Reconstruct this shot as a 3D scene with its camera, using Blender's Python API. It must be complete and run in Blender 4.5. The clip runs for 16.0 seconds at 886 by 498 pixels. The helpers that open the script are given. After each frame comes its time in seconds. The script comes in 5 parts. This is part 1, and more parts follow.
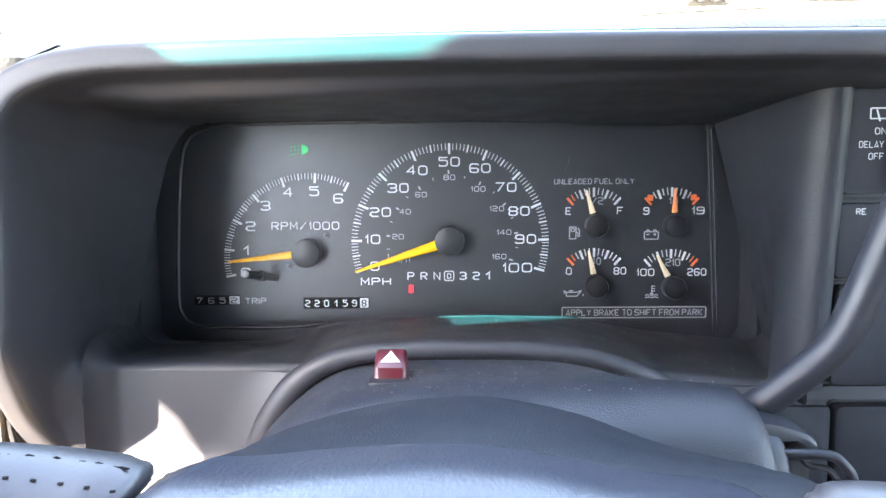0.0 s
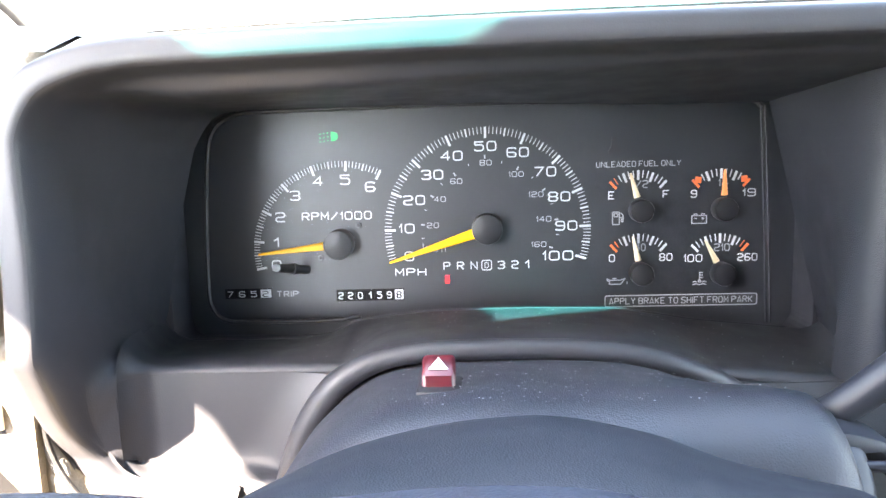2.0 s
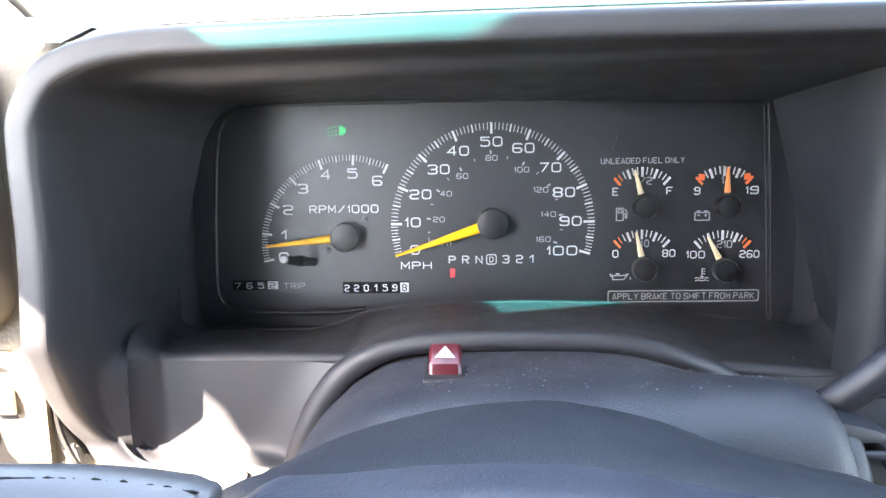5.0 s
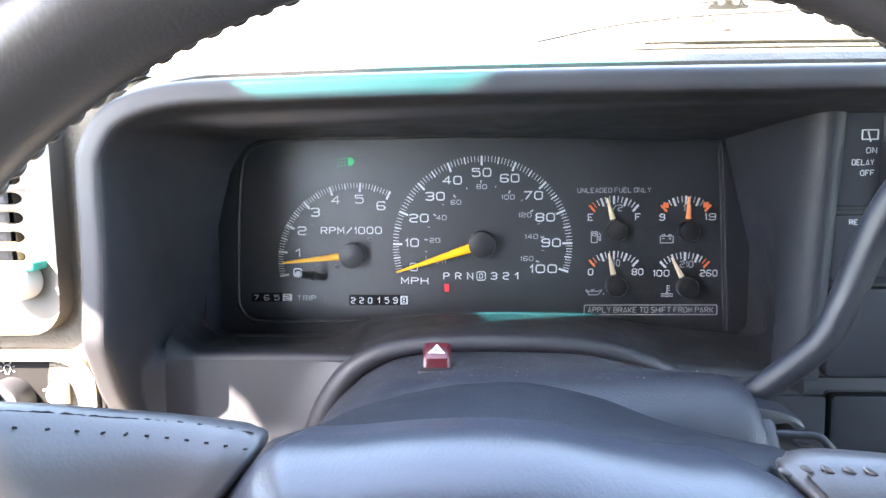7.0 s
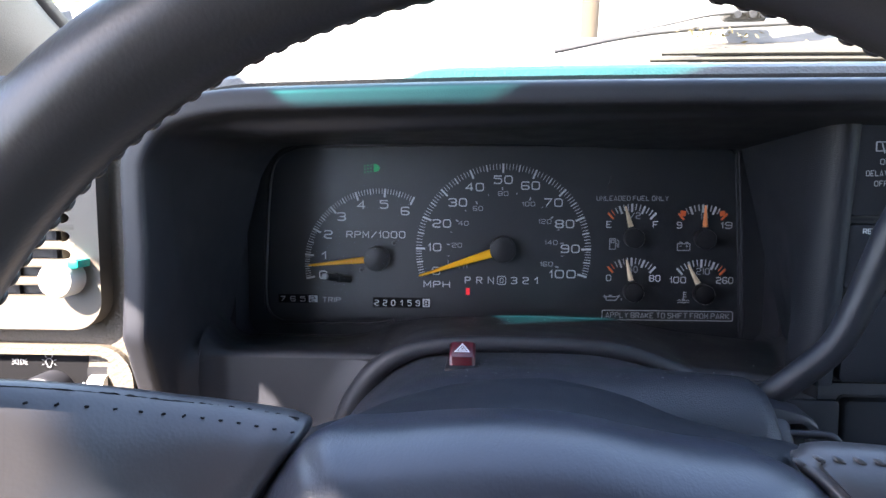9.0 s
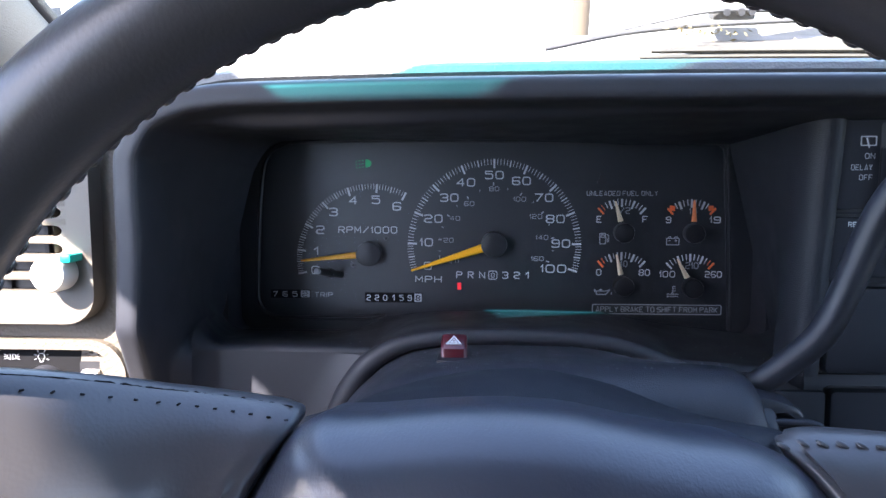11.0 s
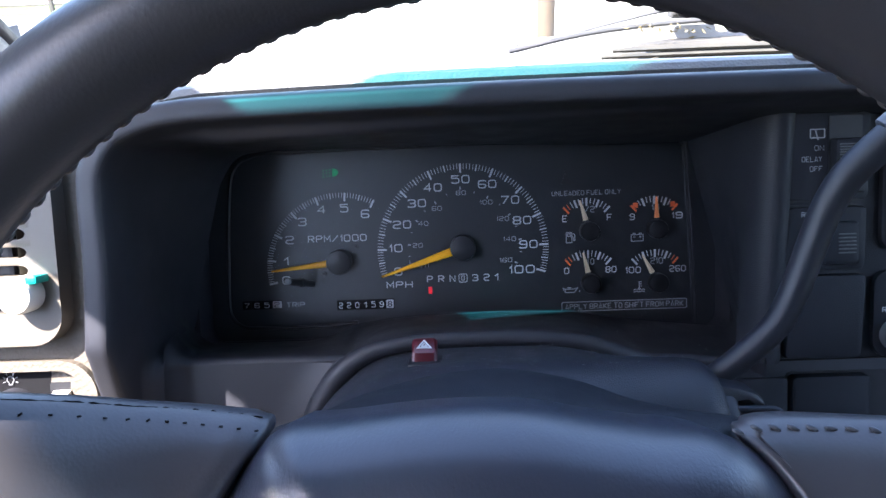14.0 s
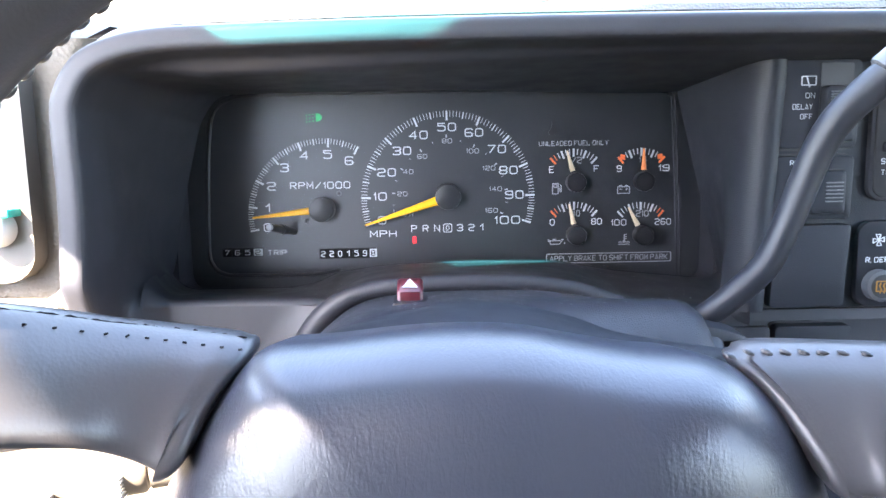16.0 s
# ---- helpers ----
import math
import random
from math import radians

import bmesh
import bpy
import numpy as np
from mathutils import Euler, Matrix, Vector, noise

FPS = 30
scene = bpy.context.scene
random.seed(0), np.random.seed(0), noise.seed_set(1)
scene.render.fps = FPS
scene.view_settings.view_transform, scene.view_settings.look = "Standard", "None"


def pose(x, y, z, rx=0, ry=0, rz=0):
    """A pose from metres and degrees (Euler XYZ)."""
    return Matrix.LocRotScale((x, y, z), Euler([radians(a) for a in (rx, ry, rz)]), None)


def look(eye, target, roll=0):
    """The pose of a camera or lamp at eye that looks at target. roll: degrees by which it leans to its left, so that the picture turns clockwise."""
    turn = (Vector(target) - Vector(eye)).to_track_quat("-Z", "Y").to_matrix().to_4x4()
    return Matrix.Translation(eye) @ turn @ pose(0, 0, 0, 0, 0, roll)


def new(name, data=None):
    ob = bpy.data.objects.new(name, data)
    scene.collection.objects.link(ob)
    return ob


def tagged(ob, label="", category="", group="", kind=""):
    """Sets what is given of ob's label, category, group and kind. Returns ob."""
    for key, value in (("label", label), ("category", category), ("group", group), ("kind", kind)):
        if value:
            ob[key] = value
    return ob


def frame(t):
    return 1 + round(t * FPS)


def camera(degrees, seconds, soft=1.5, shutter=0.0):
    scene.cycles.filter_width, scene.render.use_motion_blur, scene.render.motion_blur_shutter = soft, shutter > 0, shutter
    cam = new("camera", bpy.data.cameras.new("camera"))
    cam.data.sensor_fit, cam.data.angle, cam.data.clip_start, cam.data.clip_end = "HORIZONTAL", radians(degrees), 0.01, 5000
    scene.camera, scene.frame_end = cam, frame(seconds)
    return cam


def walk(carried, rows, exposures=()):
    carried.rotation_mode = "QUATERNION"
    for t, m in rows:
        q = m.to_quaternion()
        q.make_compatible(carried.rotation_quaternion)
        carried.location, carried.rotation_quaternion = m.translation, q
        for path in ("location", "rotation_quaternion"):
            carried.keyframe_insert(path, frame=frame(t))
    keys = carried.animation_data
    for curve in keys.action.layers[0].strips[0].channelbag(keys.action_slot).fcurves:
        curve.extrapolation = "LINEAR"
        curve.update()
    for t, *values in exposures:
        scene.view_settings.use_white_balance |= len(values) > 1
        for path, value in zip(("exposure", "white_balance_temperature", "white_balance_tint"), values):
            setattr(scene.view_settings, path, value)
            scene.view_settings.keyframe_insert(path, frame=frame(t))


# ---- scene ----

# The dashboard's own axes: x across, y into the dials, z up along the dial face; the face leans back.
LEAN_BACK = 19.0
DASH = pose(0, 0, 1.30, -LEAN_BACK, 0, 0)
ROOM = Matrix.Identity(4)

cam = camera(65.5, 16.0)
PATH = [
    (0, (0.004, -0.418, 0.038), (-0.035, 1.572, -0.161), -0.5),
    (0.5, (-0.006, -0.393, 0.038), (-0.079, 1.593, -0.188), -0.7),
    (1, (-0.006, -0.395, 0.042), (-0.09, 1.584, -0.232), -1.2),
    (1.5, (-0.008, -0.397, 0.045), (-0.101, 1.58, -0.242), -1.5),
    (2, (-0.007, -0.401, 0.047), (-0.101, 1.577, -0.235), -1.7),
    (2.5, (-0.006, -0.402, 0.048), (-0.108, 1.575, -0.235), -2.0),
    (3, (-0.007, -0.402, 0.049), (-0.11, 1.575, -0.234), -2.0),
    (3.5, (-0.008, -0.407, 0.047), (-0.11, 1.571, -0.235), -1.4),
    (4, (-0.007, -0.404, 0.046), (-0.102, 1.574, -0.234), -1.4),
    (4.5, (-0.01, -0.405, 0.045), (-0.109, 1.572, -0.24), -1.1),
    (6.8, (-0.002, -0.444, 0.05), (-0.101, 1.537, -0.204), -1.1),
    (7, (-0.003, -0.46, 0.049), (-0.103, 1.526, -0.171), -0.6),
    (7.5, (0.001, -0.474, 0.048), (-0.107, 1.516, -0.127), -0.4),
    (8, (-0.004, -0.478, 0.053), (-0.126, 1.512, -0.108), -0.6),
    (8.5, (-0.007, -0.476, 0.048), (-0.155, 1.511, -0.125), -0.4),
    (9, (-0.009, -0.474, 0.048), (-0.144, 1.512, -0.148), 0.0),
    (9.2, (-0.01, -0.475, 0.05), (-0.144, 1.511, -0.146), -0.3),
    (11.3, (-0.008, -0.477, 0.045), (-0.116, 1.51, -0.155), -0.1),
    (11.5, (-0.007, -0.476, 0.045), (-0.112, 1.512, -0.154), -0.6),
    (12, (-0.007, -0.475, 0.047), (-0.116, 1.511, -0.158), -0.6),
    (12.5, (-0.008, -0.473, 0.048), (-0.082, 1.516, -0.151), -0.6),
    (13, (-0.006, -0.47, 0.048), (-0.056, 1.518, -0.163), -0.7),
    (13.5, (-0.009, -0.48, 0.049), (-0.052, 1.51, -0.143), -1.2),
    (14, (-0.004, -0.482, 0.047), (-0.045, 1.508, -0.144), -2.2),
    (14.5, (-0.006, -0.476, 0.041), (-0.006, 1.512, -0.179), -1.7),
    (15, (-0.005, -0.474, 0.042), (0.009, 1.511, -0.2), -0.9),
    (15.5, (-0.007, -0.47, 0.041), (0.024, 1.513, -0.217), -1.3),
    (16, (-0.008, -0.478, 0.031), (0.008, 1.503, -0.243), -1.1),
]
EXPOSURES = [(0.0, 5.24, 8050, 14), (0.5, 5.69, 8300, 14), (1.5, 5.74, 8550, 14), (2.5, 5.48, 8600, 14), (4.0, 5.38, 8500, 14), (4.7, 5.33, 8500, 14), (7.0, 4.99, 7850, 14), (8.0, 3.39, 7350, 16), (10.0, 3.39, 6750, 17), (12.5, 3.19, 6250, 18), (14.0, 3.14, 6250, 18), (15.0, 4.19, 6600, 18), (16.0, 5.02, 7500, 16)]
walk(cam, [(t, DASH @ look(eye, target, roll)) for t, eye, target, roll in PATH], EXPOSURES)

# ---- light ----
SUN_FROM = Vector((-1.0, -0.86, 1.65)).normalized()
world = bpy.data.worlds.new("sky")
scene.world = world
world.use_nodes = True
wt = world.node_tree
sky = wt.nodes.new("ShaderNodeTexSky")
sky.sky_type = "NISHITA"
sky.sun_disc = False
sky.sun_elevation = math.asin(SUN_FROM.z)
sky.sun_rotation = math.atan2(SUN_FROM.x, SUN_FROM.y)
wt.nodes["Background"].inputs["Strength"].default_value = 0.14
wt.links.new(sky.outputs[0], wt.nodes["Background"].inputs["Color"])
sun = new("sun", bpy.data.lights.new("sun", "SUN"))
sun.data.energy = 5.0
sun.data.angle = radians(0.53)
sun.data.color = (1.0, 0.95, 0.88)
sun.matrix_world = look(SUN_FROM * 10, (0, 0, 0))


# ---- materials ----
def material(name, base, rough=0.5, metal=0.0, grain=0.0, grain_scale=900.0, mottle=0.0, mottle_scale=30.0, spec=0.5, coat=0.0, wrinkle=0.0, wrinkle_scale=120.0):
    m = bpy.data.materials.new(name)
    m.use_nodes = True
    nt = m.node_tree
    b = nt.nodes["Principled BSDF"]
    b.inputs["Base Color"].default_value = (*base, 1)
    b.inputs["Roughness"].default_value = rough
    b.inputs["Metallic"].default_value = metal
    b.inputs["Specular IOR Level"].default_value = spec
    b.inputs["Coat Weight"].default_value = coat
    co = nt.nodes.new("ShaderNodeTexCoord")
    if mottle:
        n = nt.nodes.new("ShaderNodeTexNoise")
        n.inputs["Scale"].default_value = mottle_scale
        n.inputs["Detail"].default_value = 6
        nt.links.new(co.outputs["Object"], n.inputs["Vector"])
        mix = nt.nodes.new("ShaderNodeMix")
        mix.data_type = "RGBA"
        mix.inputs[6].default_value = (*[c * (1 - mottle) for c in base], 1)
        mix.inputs[7].default_value = (*[min(1, c * (1 + mottle)) for c in base], 1)
        nt.links.new(n.outputs["Fac"], mix.inputs[0])
        nt.links.new(mix.outputs[2], b.inputs["Base Color"])
        r = nt.nodes.new("ShaderNodeMapRange")
        r.inputs[1].default_value, r.inputs[2].default_value = 0.3, 0.7
        r.inputs[3].default_value, r.inputs[4].default_value = max(0.03, rough - 0.5 * mottle), min(1, rough + 0.5 * mottle)
        nt.links.new(n.outputs["Fac"], r.inputs[0])
        nt.links.new(r.outputs[0], b.inputs["Roughness"])
    if grain or wrinkle:
        bump = nt.nodes.new("ShaderNodeBump")
        bump.inputs["Distance"].default_value = 0.0006
        bump.inputs["Strength"].default_value = grain or wrinkle
        v = nt.nodes.new("ShaderNodeTexVoronoi" if grain else "ShaderNodeTexNoise")
        v.inputs["Scale"].default_value = grain_scale
        nt.links.new(co.outputs["Object"], v.inputs["Vector"])
        nt.links.new(v.outputs[0], bump.inputs["Height"])
        last = bump
        if wrinkle:
            w = nt.nodes.new("ShaderNodeTexNoise")
            w.inputs["Scale"].default_value = wrinkle_scale
            stretch = nt.nodes.new("ShaderNodeMapping")
            stretch.inputs["Scale"].default_value = (1.7, 0.8, 0.6)
            nt.links.new(co.outputs["Object"], stretch.inputs["Vector"])
            w.inputs["Detail"].default_value = 5
            w.inputs["Distortion"].default_value = 1.5
            nt.links.new(stretch.outputs[0], w.inputs["Vector"])
            b2 = nt.nodes.new("ShaderNodeBump")
            b2.inputs["Distance"].default_value = 0.002
            b2.inputs["Strength"].default_value = wrinkle
            nt.links.new(w.outputs[0], b2.inputs["Height"])
            nt.links.new(bump.outputs[0], b2.inputs["Normal"])
            last = b2
        nt.links.new(last.outputs[0], b.inputs["Normal"])
    return m


def glowing(name, colour, strength):
    m = material(name, colour, 0.5)
    b = m.node_tree.nodes["Principled BSDF"]
    b.inputs["Emission Color"].default_value = (*colour, 1)
    b.inputs["Emission Strength"].default_value = strength
    return m


def clear(name, tint=(1, 1, 1), ior=1.45, rough=0.02):
    """A thin clear pane: light goes straight through, with a weak mirror gloss."""
    m = bpy.data.materials.new(name)
    m.use_nodes = True
    nt = m.node_tree
    nt.nodes.remove(nt.nodes["Principled BSDF"])
    t = nt.nodes.new("ShaderNodeBsdfTransparent")
    t.inputs[0].default_value = (*tint, 1)
    g = nt.nodes.new("ShaderNodeBsdfGlossy")
    g.inputs["Roughness"].default_value = rough
    lw = nt.nodes.new("ShaderNodeLayerWeight")
    lw.inputs["Blend"].default_value = 0.5
    pw = nt.nodes.new("ShaderNodeMath")
    pw.operation = "POWER"
    pw.inputs[1].default_value = 5.0
    nt.links.new(lw.outputs["Facing"], pw.inputs[0])
    f = nt.nodes.new("ShaderNodeMath")
    f.operation = "MULTIPLY_ADD"
    f0 = ((ior - 1) / (ior + 1)) ** 2
    f.inputs[1].default_value, f.inputs[2].default_value = 0.9 - f0, f0
    nt.links.new(pw.outputs[0], f.inputs[0])
    x = nt.nodes.new("ShaderNodeMixShader")
    nt.links.new(f.outputs[0], x.inputs[0])
    nt.links.new(t.outputs[0], x.inputs[1])
    nt.links.new(g.outputs[0], x.inputs[2])
    nt.links.new(x.outputs[0], nt.nodes["Material Output"].inputs[0])
    return m


CHARCOAL = material("charcoal plastic", (0.022, 0.023, 0.029), 0.50, grain=0.06, grain_scale=1600, mottle=0.12, mottle_scale=60, spec=0.4)
PANEL = material("dark panel plastic", (0.0155, 0.0175, 0.0230), 0.5, grain=0.2, grain_scale=1800, mottle=0.12, mottle_scale=60, spec=0.22)
BLACK = material("black plastic", (0.012, 0.012, 0.014), 0.5, mottle=0.1, mottle_scale=80)
VINYL = material("grained dash vinyl", (0.15, 0.147, 0.145), 0.5, grain=0.5, grain_scale=600, mottle=0.1, mottle_scale=40)
BEIGE = material("beige grained plastic", (0.122, 0.103, 0.080), 0.55, grain=0.6, grain_scale=480, mottle=0.08, mottle_scale=40)
BEIGE_SMOOTH = material("beige smooth plastic", (0.135, 0.116, 0.092), 0.45, mottle=0.06, mottle_scale=50)
LEATHER = material("dark leather", (0.049, 0.047, 0.051), 0.32, grain=0.05, grain_scale=900, mottle=0.06, mottle_scale=50, wrinkle=0.035, wrinkle_scale=260, spec=0.5)
PADSKIN = material("airbag cover vinyl", (0.030, 0.034, 0.047), 0.31, grain=0.06, grain_scale=1100, mottle=0.06, mottle_scale=40, wrinkle=0.10, wrinkle_scale=300, spec=0.6)
DUST = material("pale dust", (0.42, 0.42, 0.43), 0.9)
SHROUD = material("grained shroud plastic", (0.021, 0.023, 0.030), 0.42, grain=0.24, grain_scale=1500, mottle=0.12, mottle_scale=60, spec=0.4)
THREAD = material("black thread", (0.017, 0.017, 0.019), 0.95, spec=0.05)
LEVER = material("dark lever plastic", (0.0145, 0.0160, 0.0220), 0.45, mottle=0.10, mottle_scale=60, spec=0.4)
FACE = material("satin black dial face", (0.014, 0.016, 0.021), 0.41, mottle=0.12, mottle_scale=90, spec=0.78)
COUNTER = material("black counter wheels", (0.006, 0.006, 0.007), 0.6, spec=0.12)
INK = material("white dial ink", (0.54, 0.55, 0.57), 0.6)
INK_GREY = material("pale grey ink", (0.34, 0.35, 0.37), 0.6)
ORANGE_INK = material("orange dial ink", (0.85, 0.16, 0.05), 0.6)
NEEDLE = material("orange needle", (1.0, 0.46, 0.012), 0.4)
NEEDLE_PALE = material("pale needle", (0.75, 0.60, 0.40), 0.4)
NEEDLE_RED = material("red orange needle", (0.9, 0.28, 0.10), 0.4)
HUB = material("needle hub plastic", (0.012, 0.013, 0.016), 0.42, spec=0.45)
AMBER = material("amber print", (0.30, 0.13, 0.015), 0.6)
RED_BUTTON = material("dark red button", (0.075, 0.008, 0.013), 0.35, coat=0.15)
GREEN_GLOW = glowing("green telltale", (0.0, 0.36, 0.12), 0.02)
RED_GLOW = glowing("red telltale", (0.9, 0.03, 0.04), 0.04)
RED_DARK = material("unlit red warning lens", (0.017, 0.015, 0.019), 0.41, spec=0.76)
CREAM = material("cream knob", (0.75, 0.72, 0.66), 0.4)
GREY_PLASTIC = material("grey lever plastic", (0.075, 0.077, 0.085), 0.4, mottle=0.1, mottle_scale=70)
LENS = clear("clear lens", ior=1.2, rough=0.30)
GLASS = clear("window glass", (0.94, 0.97, 0.96))
TINT = clear("teal tinted glass", (0.03, 0.32, 0.34))
AQUA = material("bright teal plastic", (0.0, 0.42, 0.34), 0.35)
CONCRETE = material("pale concrete", (0.36, 0.35, 0.32), 0.85, mottle=0.15, mottle_scale=2)


# ---- helpers of this scene ----
SPACE = {}


def thing(name, label, category, base=(0, 0, 0), space=None, group="", kind=""):
    ob = new(name)
    ob.empty_display_size = 0.02
    space = DASH if space is None else space
    ob.matrix_world = SPACE[ob] = space @ Matrix.Translation(base)
    return tagged(ob, label, category, group, kind)


def mesh_of(name, bm, mat, smooth=40):
    bmesh.ops.recalc_face_normals(bm, faces=bm.faces)
    me = bpy.data.meshes.new(name)
    bm.to_mesh(me)
    bm.free()
    me.materials.append(mat)
    if smooth:
        me.shade_smooth()
        me.set_sharp_from_angle(angle=radians(smooth))
    return me


def part(name, bm, mat, parent, label="", space=None, smooth=40):
    me = bm if isinstance(bm, bpy.types.Mesh) else mesh_of(name, bm, mat, smooth)
    ob = new(name, me)
    space = DASH if space is None else space
    ob.parent = parent
    ob.matrix_basis = SPACE[parent].inverted() @ space
    SPACE[ob] = space
    return tagged(ob, label)


def single(name, bm, mat, label, category, space=None, kind="", smooth=40):
    ob = new(name, mesh_of(name, bm, mat, smooth))
    space = DASH if space is None else space
    ob.matrix_world = SPACE[ob] = space
    return tagged(ob, label, category, "", kind)


def box(bm, lo, hi, bevel=0.0, m=None, segs=2):
    lo, hi = Vector(lo), Vector(hi)
    r = bmesh.ops.create_cube(bm, size=1, matrix=Matrix.Translation((lo + hi) / 2) @ Matrix.Diagonal((*(hi - lo), 1)))
    vs = r["verts"]
    if bevel:
        es = list({e for v in vs for e in v.link_edges})
        b = bmesh.ops.bevel(bm, geom=es, offset=bevel, segments=segs, profile=0.5, affect="EDGES")
        vs = list({v for f in b["faces"] for v in f.verts} | {v for v in vs if v.is_valid})
    if m is not None:
        bmesh.ops.transform(bm, matrix=m, verts=vs)
    return bm


def B():
    return bmesh.new()


def loft(bm, loops, closed=True, caps=True):
    """Skins a row of point loops of one length."""
    rings = [[bm.verts.new(p) for p in lp] for lp in loops]
    n = len(rings[0])
    for a, b in zip(rings, rings[1:]):
        for i in range(n if closed else n - 1):
            j = (i + 1) % n
            bm.faces.new((a[i], a[j], b[j], b[i]))
    if caps and closed:
        bm.faces.new(rings[0])
        bm.faces.new(list(reversed(rings[-1])))
    return bm


def spline(points, n):
    """n points on a smooth curve through the given ones."""
    P = [Vector(p) for p in points]
    P = [2 * P[0] - P[1]] + P + [2 * P[-1] - P[-2]]
    out = []
    segs = len(P) - 3
    for k in range(n):
        u = k / (n - 1) * segs
        i = min(int(u), segs - 1)
        t = u - i
        a, b, c, d = P[i:i + 4]
        out.append(0.5 * (2 * b + (c - a) * t + (2 * a - 5 * b + 4 * c - d) * t * t + (3 * b - a - 3 * c + d) * t ** 3))
    return out


def tube(bm, points, radii, sides=20, flat=1.0):
    """A round bar along a path; radii: one or one a point."""
    pts = [Vector(p) for p in points]
    if not isinstance(radii, (list, tuple)):
        radii = [radii] * len(pts)
    loops = []
    side = None
    for i, p in enumerate(pts):
        d = (pts[min(i + 1, len(pts) - 1)] - pts[max(i - 1, 0)]).normalized()
        if side is None:
            side = d.cross(Vector((0, 0, 1)) if abs(d.z) < 0.95 else Vector((0, 1, 0)))
        side = (side - d * side.dot(d)).normalized()
        s = side
        u = s.cross(d)
        loops.append([p + radii[i] * (math.cos(a) * s + flat * math.sin(a) * u) for a in [2 * math.pi * k / sides for k in range(sides)]])
    return loft(bm, loops)


def rounded(x0, x1, z0, z1, r, n=6):
    """Outline of a rectangle with round corners, as (x, z)."""
    out = []
    for cx, cz, a0 in ((x1 - r, z1 - r, 0), (x0 + r, z1 - r, 90), (x0 + r, z0 + r, 180), (x1 - r, z0 + r, 270)):
        for k in range(n + 1):
            a = radians(a0 + 90 * k / n)
            out.append((cx + r * math.cos(a), cz + r * math.sin(a)))
    return out


def plate(bm, outline, y0, y1, bevel=0.0):
    """A plate with the outline (x, z) from y0 (front) to y1 (back), its front edge rounded."""
    cx = sum(p[0] for p in outline) / len(outline)
    cz = sum(p[1] for p in outline) / len(outline)
    w = max(abs(p[0] - cx) for p in outline)
    h = max(abs(p[1] - cz) for p in outline)

    def lp(inset, y):
        return [(cx + (x - cx) * (1 - inset / w), y, cz + (z - cz) * (1 - inset / h)) for x, z in outline]
    loops = [lp(0, y1), lp(0, y0 + bevel)]
    if bevel:
        loops += [lp(bevel * 0.3, y0 + bevel * 0.3), lp(bevel, y0)]
    return loft(bm, loops)


def ring_plate(bm, outer, inner, y0, y1):
    """A frame between two outlines of one length, from y0 (front) to y1."""
    o0 = [(x, y0, z) for x, z in outer]
    i0 = [(x, y0, z) for x, z in inner]
    o1 = [(x, y1, z) for x, z in outer]
    i1 = [(x, y1, z) for x, z in inner]
    return loft(bm, [o1, o0, i0, i1], caps=False)


def disc(bm, cx, cz, r, y0, y1, n=32, bevel=0.0):
    return plate(bm, [(cx + r * math.cos(2 * math.pi * k / n), cz + r * math.sin(2 * math.pi * k / n)) for k in range(n)], y0, y1, bevel)


def bar(bm, a, b, w, y0=-0.0008, y1=-0.0002):
    """A flat printed bar from a to b, as (x, z)."""
    a, b = Vector(a), Vector(b)
    d = (b - a).normalized() * w / 2
    s = Vector((-d.y, d.x))
    vs = [a + s, a - s, b - s, b + s]
    return loft(bm, [[(v.x, y1, v.y) for v in vs], [(v.x, y0, v.y) for v in vs]])


def polar(cx, cz, r, deg):
    return (cx + r * math.cos(radians(deg)), cz + r * math.sin(radians(deg)))


# Wide square-cornered letters as strokes on a grid 4 wide and 6 high: r rounds the inner corners, s leaves them sharp.
STROKES = {
    "0": "r00404606 00", "1": "s142620", "2": "r05064643030040", "3": "r0506464313/r3343400001", "4": "s30360242", "5": "s460604/r0444400001", "6": "r45460600404303",
    "7": "s064610", "8": "r0040430300/r0343460603", "9": "r01004046060343", "A": "s002640/s1131", "B": "s0006/r00404303/r03434606", "C": "r454606004041", "D": "s0006/r00404606",
    "E": "s46060040/s0333", "F": "s460600/s0333", "G": "r45460600404323", "H": "s0006/s4046/s0343", "I": "s2026", "K": "s0006/s461340/s0313", "L": "s060040", "M": "s0006224640",
    "N": "s00064046", "O": "r00404606 00", "P": "s0006/r06464303", "R": "s0006/r06464303/s2340", "S": "r4546060343400001", "T": "s0646/s2026", "U": "r06004046", "V": "s062046",
    "Y": "s062346/s2320", "/": "s0046", ".": "s2020", "k": "s0006/s340230", "m": "s0004/r04242 0/r244440", "h": "s0006/r044440"}
WIDE = {"1": (1, 2), "I": (2, 2), ".": (2, 2)}


